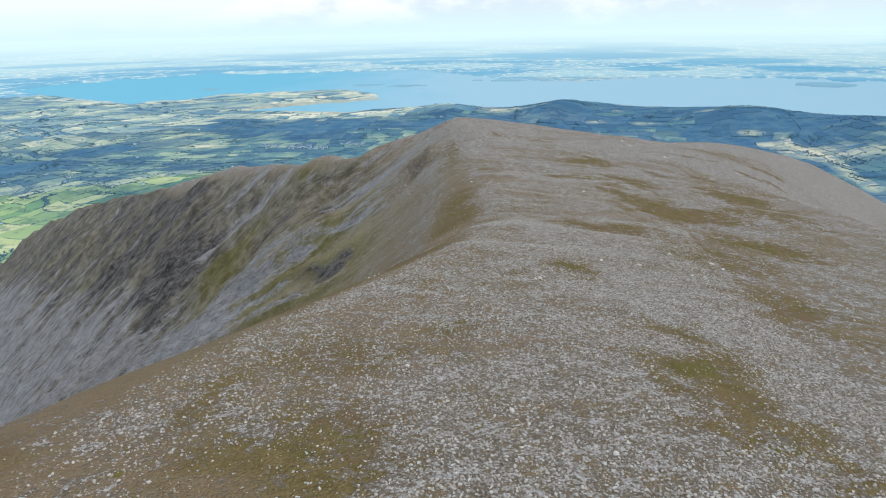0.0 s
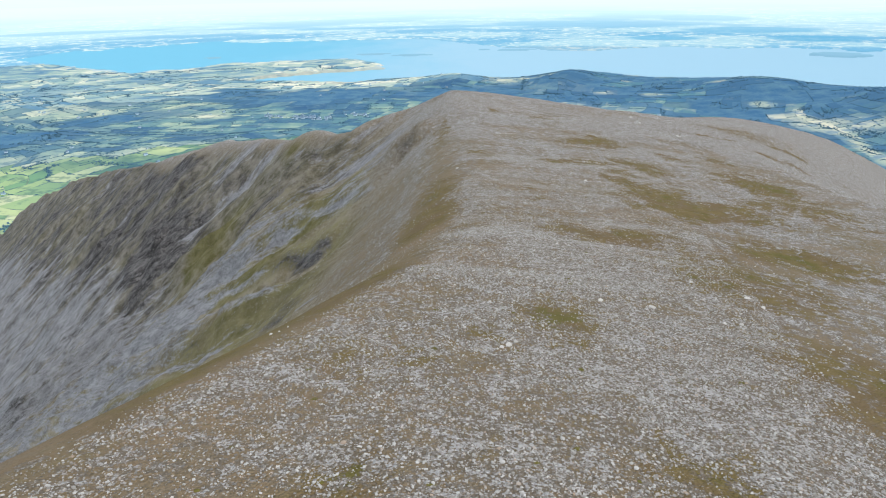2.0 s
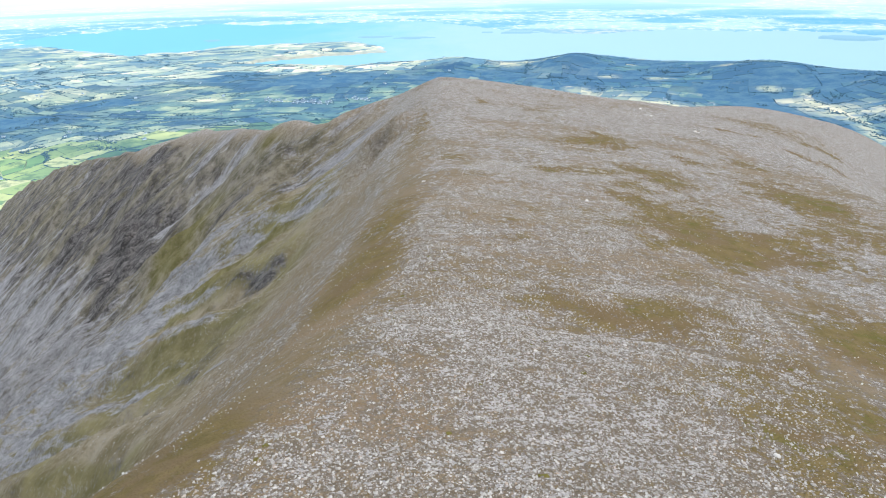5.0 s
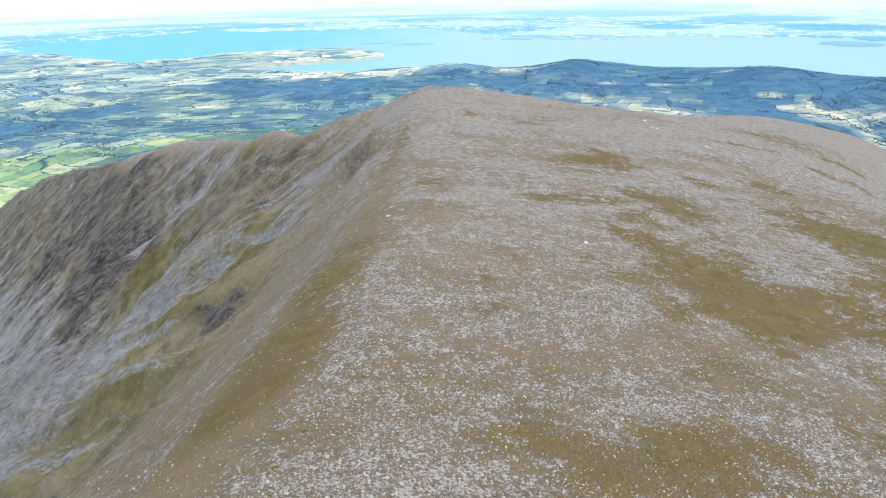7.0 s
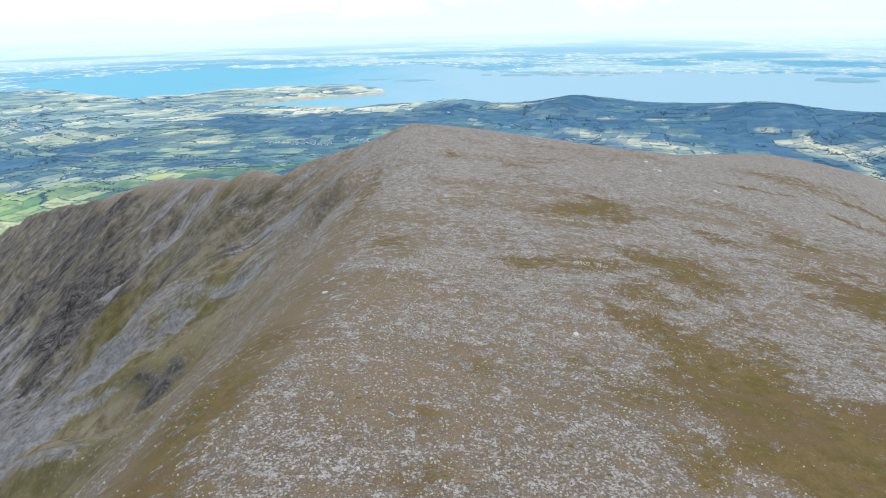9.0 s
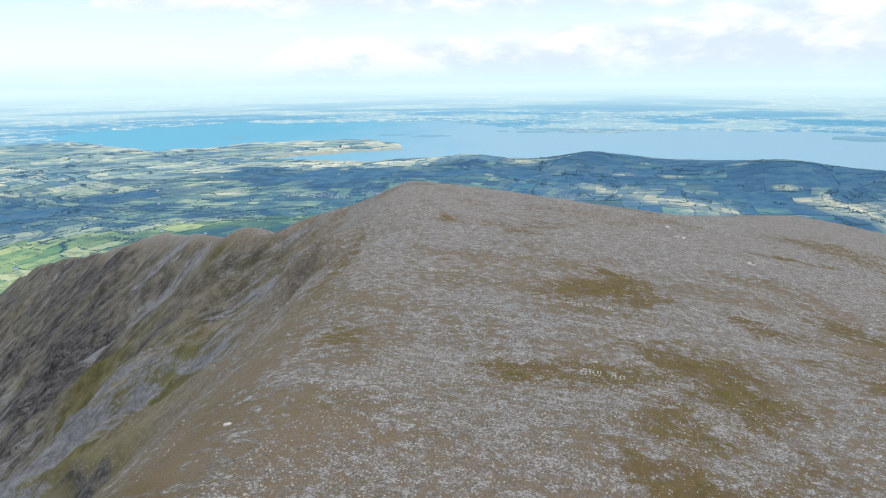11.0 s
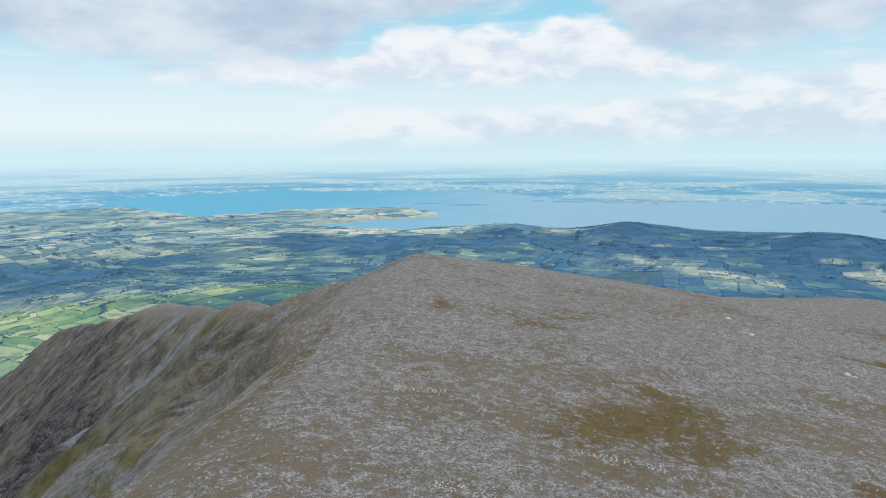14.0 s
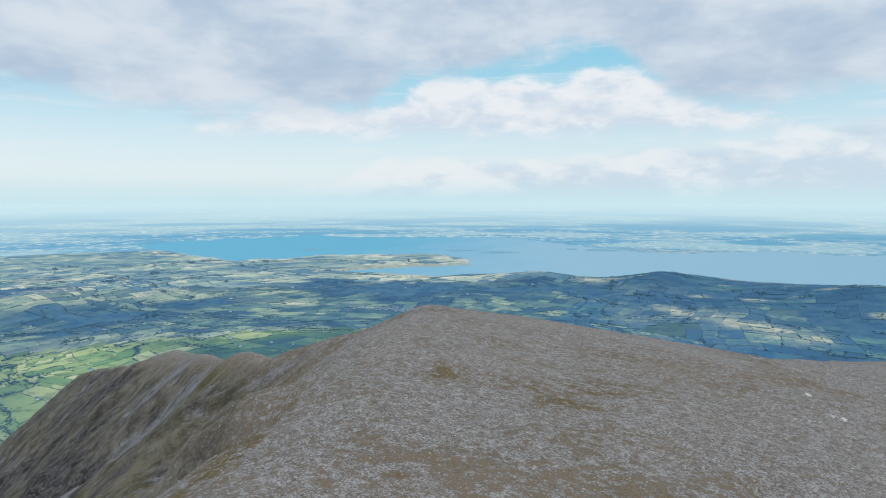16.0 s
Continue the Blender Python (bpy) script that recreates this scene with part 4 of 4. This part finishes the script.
def bent(u, v):
    """Turns and bends the straight plan of the fields; gives bearing and distance."""
    x, y = 0.94 * u + 0.34 * v, -0.34 * u + 0.94 * v
    x = x + 420 * wave(u / 1700, v / 1700, 311) + 210 * wave(u / 800, v / 800, 301) + 70 * wave(u / 230, v / 230, 303)
    y = y + 420 * wave(u / 1700, v / 1700, 313) + 210 * wave(u / 800, v / 800, 305) + 70 * wave(u / 230, v / 230, 307)
    return np.degrees(np.arctan2(x, y)), np.hypot(x, y)


def build_fields():
    rng = np.random.default_rng(7)
    plots = []
    for u in range(-9600, 7200, 800):
        for v in range(-1600, 12000, 800):
            split_fields(u, u + 800, v, v + 800, rng, plots, 0.62 if u > 400 + 0.1 * v else 1.05 if math.hypot(u, v) < 3100 else min(max(math.hypot(u, v) / 4800, 0.66), 0.95))
    plots = np.array(plots)
    bearing, r = bent(plots[:, :2].mean(1), plots[:, 2:].mean(1))
    keep = ((dip(r) > 5.5) | (bearing < -22)) & (abs(bearing) < 62) & (r > 1200) & (r < 9200) & (water_depth(bearing, dip(r)) < -0.10)
    shaded_or_wooded = shade_and_woodness(bearing, r) + rng.uniform(-0.3, 0.3, len(r)) > np.where(bearing < 3, 0.66, 0.92)
    keep &= np.where(bearing < 3, ~shaded_or_wooded, (~shaded_or_wooded & (rough(plots[:, 0], plots[:, 2], 600, 3, 251) > -0.3)) | (hay_and_sun(bearing, r) > 0.3))
    plots = plots[keep]
    r, hilly = r[keep], bearing[keep] > 2.5
    lay_fields("fields", plots[hilly], SHADED_HILL_FIELD, "hill pastures painted dim blue-green as under cloud, and strips of hay painted sunlit")
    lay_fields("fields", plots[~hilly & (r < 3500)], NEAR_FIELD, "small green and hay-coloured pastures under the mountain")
    lay_fields("fields", plots[~hilly & (r >= 3500) & (r < 5300)], HAZED_MIDDLE_FIELD, "patchwork of pastures and hay meadows tinted blue-green with haze")
    lay_fields("fields", plots[~hilly & (r >= 5300)], HAZED_FAR_FIELD, "pale hazed pastures and meadows far off by the lake")
    return plots


def lay_fields(name, plots, mat, label):
    rng = np.random.default_rng(len(plots))
    n = 5
    t = np.linspace(0, 1, n)
    gap = rng.uniform(0.2, 1.4, (len(plots), 1, 1))
    u = (plots[:, 0, None, None] + gap) + t[None, None] * ((plots[:, 1] - plots[:, 0])[:, None, None] - 2 * gap)
    v = (plots[:, 2, None, None] + gap) + t[None, :, None] * ((plots[:, 3] - plots[:, 2])[:, None, None] - 2 * gap)
    u, v = np.broadcast_arrays(u, v)
    b, r = bent(u.ravel(), v.ravel())
    faces = (grid_faces(n, n)[None] + n * n * np.arange(len(plots))[:, None, None]).reshape(-1, 4)
    mesh = mesh_of(name, settle(b, r, low_height(b, r) + 2.0), faces, mat, True)
    flat_map(mesh, "true", r * np.sin(np.radians(b)), r * np.cos(np.radians(b)))
    point_value(mesh, "hay_sun", hay_and_sun(b, r))
    point_value(mesh, "shade_and_wood", shade_and_woodness(b, r))
    tagged(new(name, mesh), label, "fields", kind="stuff")


plots = build_fields()


def build_hedgerows(plots):
    """Uneven banks of bushes along two sides of each field."""
    rng = np.random.default_rng(17)
    b, r = bent(plots[:, :2].mean(1), plots[:, 2:].mean(1))
    plots = plots[(r < 6600) & (abs(b) < 56)]
    n = 8
    t = np.linspace(0, 1, n)[None]
    x0, x1, y0, y1 = (plots[:, i, None] for i in range(4))
    us = np.concatenate([x0 + t * (x1 - x0), np.repeat(x0, n, 1)])
    vs = np.concatenate([np.repeat(y0, n, 1), y0 + t * (y1 - y0)])
    level = np.concatenate([np.ones(len(plots), bool), np.zeros(len(plots), bool)])
    keep = rng.random(len(us)) < 0.7
    us, vs, level = us[keep], vs[keep], level[keep]
    full = rng.uniform(0.6, 1.5, (len(us), 1))
    there = (rng.random(us.shape) < 0.6) + 0.06
    wide = full * rng.uniform(0.5, 2.1, us.shape) * there
    high = full * rng.uniform(0.8, 3.6, us.shape) * there
    du, dv = np.where(level[:, None], 0, wide), np.where(level[:, None], wide, 0)
    rows = []
    for k, up in ((-1, 0), (0, 1), (1, 0)):
        hb, hr = bent((us + k * du).ravel(), (vs + k * dv).ravel())
        rows.append(settle(hb, hr, low_height(hb, hr) + 1.2 + up * (high.ravel() + 0.6)))
    verts = np.stack(rows, 1).reshape(-1, 3)
    at = (np.arange(len(us))[:, None] * n + np.arange(n - 1)[None]).ravel() * 3
    faces = np.concatenate([np.stack([at + k, at + k + 1, at + k + 4, at + k + 3], -1) for k in (0, 1)])
    tagged(new("hedgerows", mesh_of("hedgerows", verts, faces, HAZED_HEDGE)), "dark green hedgerows round the lowland pastures", "hedges", kind="stuff")


build_hedgerows(plots)


def build_hedges(plots):
    """Bushes and trees along the edges of the nearer fields, and through the woods."""
    rng = np.random.default_rng(11)
    us, vs = [], []
    for x0, x1, y0, y1 in plots:
        b, r = bent((x0 + x1) / 2, (y0 + y1) / 2)
        if r > 7600 or rng.random() < 0.66:
            continue
        lush = rng.random()
        many = int((x1 - x0 + y1 - y0) / (13 if r < 3600 else 18) * (0.3 + 1.0 * lush + 5.0 * (lush > 0.84)))
        t, side = rng.random(many), rng.random(many) < (x1 - x0) / (x1 - x0 + y1 - y0)
        us.append(np.where(side, x0 + t * (x1 - x0), x0) + rng.normal(0, 3 + 15 * lush**4, many))
        vs.append(np.where(side, y0, y0 + t * (y1 - y0)) + rng.normal(0, 3 + 15 * lush**4, many))
    wu, wv = rng.uniform(-5200, 4600, 60000), rng.uniform(1200, 5600, 60000)
    wb, wr = bent(wu, wv)
    inside = (shade_and_woodness(wb, wr) > 0.75) & (rough(wu, wv, 260, 3, 241) > 0.35) & (abs(wb) < 56) & (wr > 1700) & (wr < 5600)
    u, v = np.concatenate(us + [wu[inside]]), np.concatenate(vs + [wv[inside]])
    b, r = bent(u, v)
    dry_land = water_depth(b, dip(r)) < -0.03
    b, r = b[dry_land], r[dry_land]
    count = len(r)
    size = rng.uniform(2.5, 5.5, count) * (1 + 0.8 * (rng.random(count) < 0.15))
    shape = stone_shapes(count, 13) * np.stack([size * rng.uniform(1.1, 2.2, count), size, size * rng.uniform(0.8, 1.3, count)], -1)[:, None]
    turn = rng.uniform(0, 2 * np.pi, count)
    c, s = np.cos(turn)[:, None], np.sin(turn)[:, None]
    k = (drawn_in(r) / r)[:, None]
    spots = settle(b, r, low_height(b, r) + 2.5)
    px, py = (shape[..., 0] * c - shape[..., 1] * s) * k, (shape[..., 0] * s + shape[..., 1] * c) * k
    verts = np.stack([px + spots[:, None, 0], py + spots[:, None, 1], shape[..., 2] * k + spots[:, None, 2]], -1).reshape(-1, 3)
    faces = (BLOCK[None] + 8 * np.arange(count)[:, None, None]).reshape(-1, 3)
    tagged(new("hedgerow_trees", mesh_of("hedgerow_trees", verts, faces, HAZED_HEDGE)), "dark green hedgerow bushes and far woods on the lowland", "trees", kind="stuff")


build_hedges(plots)


# ---- stones and outcrops that stand out from the scree ----
def rock_mesh(name, seed, mat, flat=0.6):
    rng = random.Random(seed)
    bm = bmesh.new()
    bmesh.ops.create_icosphere(bm, subdivisions=1, radius=0.5)
    for v in bm.verts:
        v.co *= rng.uniform(0.72, 1.12)
        v.co.x *= 1.25
        v.co.z *= flat
    mesh = bpy.data.meshes.new(name)
    bm.to_mesh(mesh)
    bm.free()
    mesh.materials.append(mat)
    return mesh


ROCKS = [rock_mesh("boulder", n, STONE, 0.5 + 0.06 * n) for n in range(6)]
PALE_ROCKS = [rock_mesh("boulder", 20 + n, WHITE_STONE, 0.55 + 0.06 * n) for n in range(4)]
WHITE_ROCKS = [rock_mesh("stone", 40 + n, WHITE_STONE, 0.55) for n in range(4)]
# x, y and size of the stones that can be told apart from far off
MARKED = (
    (19.7, 57.7, 0.75), (15.9, 58.0, 0.7), (29.6, 63.3, 0.8), (30.0, 61.4, 0.65), (26.1, 66.5, 0.6), (26.0, 56.7, 0.6), (24.6, 56.4, 0.5), (15.7, 75.4, 0.45), (-6.7, 51.4, 0.4),
    (-6.2, 51.6, 0.3), (-3.6, 48.9, 0.35), (-5.9, 52.6, 0.3), (-5.2, 48.0, 0.3), (2.8, 22.2, 0.5), (6.3, 18.9, 0.45), (-1.9, 27.4, 0.4), (76.4, 209.2, 1.2), (77.2, 208.6, 0.7),
    (67.7, 231.0, 1.1), (67.0, 222.2, 1.0), (68.2, 221.9, 1.1), (61.0, 217.9, 0.45), (61.7, 218.1, 0.35), (62.8, 218.3, 0.5), (63.5, 218.7, 0.35), (64.2, 218.9, 0.45), (29.3, 124.2, 0.7),
    (6.5, 132.2, 0.65), (8.1, 48.0, 0.7), (8.6, 48.6, 0.5), (7.7, 47.6, 0.5), (42.1, 158.7, 0.4),
)


def place_rock(x, y, size, rng, shapes):
    ob = new("boulder", rng.choice(shapes))
    ob.parent = mountain
    z = float(land(x, y)) + 0.10 * size
    ob.matrix_basis = pose(x, y, z, rng.uniform(-12, 12), rng.uniform(-12, 12), rng.uniform(0, 360)) @ Matrix.Scale(size, 4)


def place_rocks():
    rng = random.Random(5)
    for x, y, size in MARKED:
        place_rock(x, y, (0.6 if y < 100 else 0.8) * size, rng, PALE_ROCKS)
    made = 0
    while made < 260:
        y = rng.uniform(16, 95)
        x = rng.uniform(-14, 32) + 0.12 * y
        if float(cover(x, y)) < rng.uniform(0.3, 0.9):
            place_rock(x, y, rng.choice((0.12, 0.15, 0.18, 0.2, 0.25)), rng, ROCKS)
            made += 1


place_rocks()


# ---- words laid out in white stones on the ridge, too worn to be read: rows of plain strokes ----
def build_writing(x0, y0, x1, y1, tall, words, seed, label):
    rng = random.Random(seed)
    root = new("stone_writing")
    root.matrix_basis = pose(x0, y0, float(land(x0, y0)))
    wide, far = math.hypot(x1 - x0, y1 - y0), math.atan2(y1 - y0, x1 - x0)
    slots = sum(words) + len(words) - 1
    at = 0
    for word in words:
        for letter in range(word):
            for stroke in range(2):
                u = (at + 0.2 + 0.45 * stroke) / slots * wide
                lean, many = rng.uniform(-0.15, 0.35), rng.choice((3, 4, 4))
                for n in range(many):
                    v = (n / 3 - 0.5) * tall + rng.uniform(-0.12, 0.12)
                    along = u + lean * v + rng.uniform(-0.09, 0.09)
                    x, y = x0 + along * math.cos(far) - v * math.sin(far), y0 + along * math.sin(far) + v * math.cos(far)
                    size = rng.uniform(0.12, 0.21)
                    ob = new("stone", rng.choice(WHITE_ROCKS))
                    ob.parent = root
                    ob.matrix_basis = pose(x - x0, y - y0, float(land(x, y)) - float(land(x0, y0)) + 0.12 * size, rng.uniform(-9, 9), rng.uniform(-9, 9), rng.uniform(0, 360)) @ Matrix.Scale(size, 4)
            at += 1
        at += 1
    return tagged(root, label, "stone writing", "words laid in stones")


# ends of each line, height of its letters, letters in its words
LINES_OF_STONES = (
    (34.3, 169.7, 41.6, 168.4, 0.9, (5, 2), 31), (23.8, 160.6, 28.5, 159.3, 1.0, (3, 3), 32), (17.5, 179.2, 22.8, 179.6, 0.9, (7,), 33), (33.4, 146.3, 37.4, 145.7, 0.9, (3, 2), 34),
)
WORDS = "worn words laid out in white stones on the stony ground"
for x0, y0, x1, y1, tall, words, seed in LINES_OF_STONES:
    build_writing(x0, y0, x1, y1, tall, words, seed, WORDS)


# ---- the village and the farmhouses on the lowland ----
def box(bm, x, y, z, sx, sy, sz):
    bmesh.ops.create_cube(bm, size=1.0, matrix=Matrix.LocRotScale((x, y, z), None, (sx, sy, sz)))


def build_house():
    house = new("house")
    bm = bmesh.new()
    box(bm, 0, 0, 2.6, 13, 7.5, 5.2)
    part("wall", bm, HAZED_WALL, house)
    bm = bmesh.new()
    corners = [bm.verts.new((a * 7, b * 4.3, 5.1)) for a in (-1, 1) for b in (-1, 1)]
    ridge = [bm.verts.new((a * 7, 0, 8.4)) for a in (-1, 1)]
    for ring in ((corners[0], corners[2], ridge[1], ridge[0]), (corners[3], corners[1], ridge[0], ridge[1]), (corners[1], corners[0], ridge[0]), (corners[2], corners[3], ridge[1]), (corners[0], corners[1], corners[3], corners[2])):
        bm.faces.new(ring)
    part("roof", bm, HAZED_SLATE, house)
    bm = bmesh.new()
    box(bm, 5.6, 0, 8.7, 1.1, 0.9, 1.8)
    part("chimney", bm, HAZED_WALL, house)
    return tagged(house, "far white rendered house with a slate roof among fields", "house", "houses on the lowland")


def lowland_pose(bearing, r, turn, size):
    k = float(drawn_in(r)) / r * size
    x, y, z = settle(bearing, r, float(low_height(bearing, r)) + 3.5)
    return pose(x, y, z, 0, 0, turn) @ Matrix.Scale(k, 4)


def place_houses():
    rng = random.Random(21)
    first = build_house()
    spots = []
    # three groups of the village, then farms
    for b, e, wide, many in ((-12.9, 10.76, 0.9, 44), (-16.4, 10.42, 0.6, 14), (-8.3, 10.72, 0.5, 12)):
        for n in range(many):
            off = rng.gauss(0, 1)
            spots.append((b + wide * off, 768 / math.tan(radians(e + 0.08 * off + rng.gauss(0, 0.10)))))
    for n in range(95):
        spots.append((rng.uniform(-46, 3), rng.uniform(2300, 6200)))
    for n in range(12):
        spots.append((rng.uniform(8, 24), rng.uniform(3400, 4400)))
    spots = [(b, r) for b, r in spots if float(water_depth(b, float(dip(r)))) < -0.1]
    for n, (b, r) in enumerate(spots):
        m = lowland_pose(b, r, rng.uniform(0, 180), rng.uniform(0.8, 1.6))
        if n == 0:
            first.matrix_basis = m
            continue
        ob = first.copy()
        scene.collection.objects.link(ob)
        ob.matrix_basis = m
        for child in first.children:
            twin = child.copy()
            scene.collection.objects.link(twin)
            twin.parent = ob


place_houses()
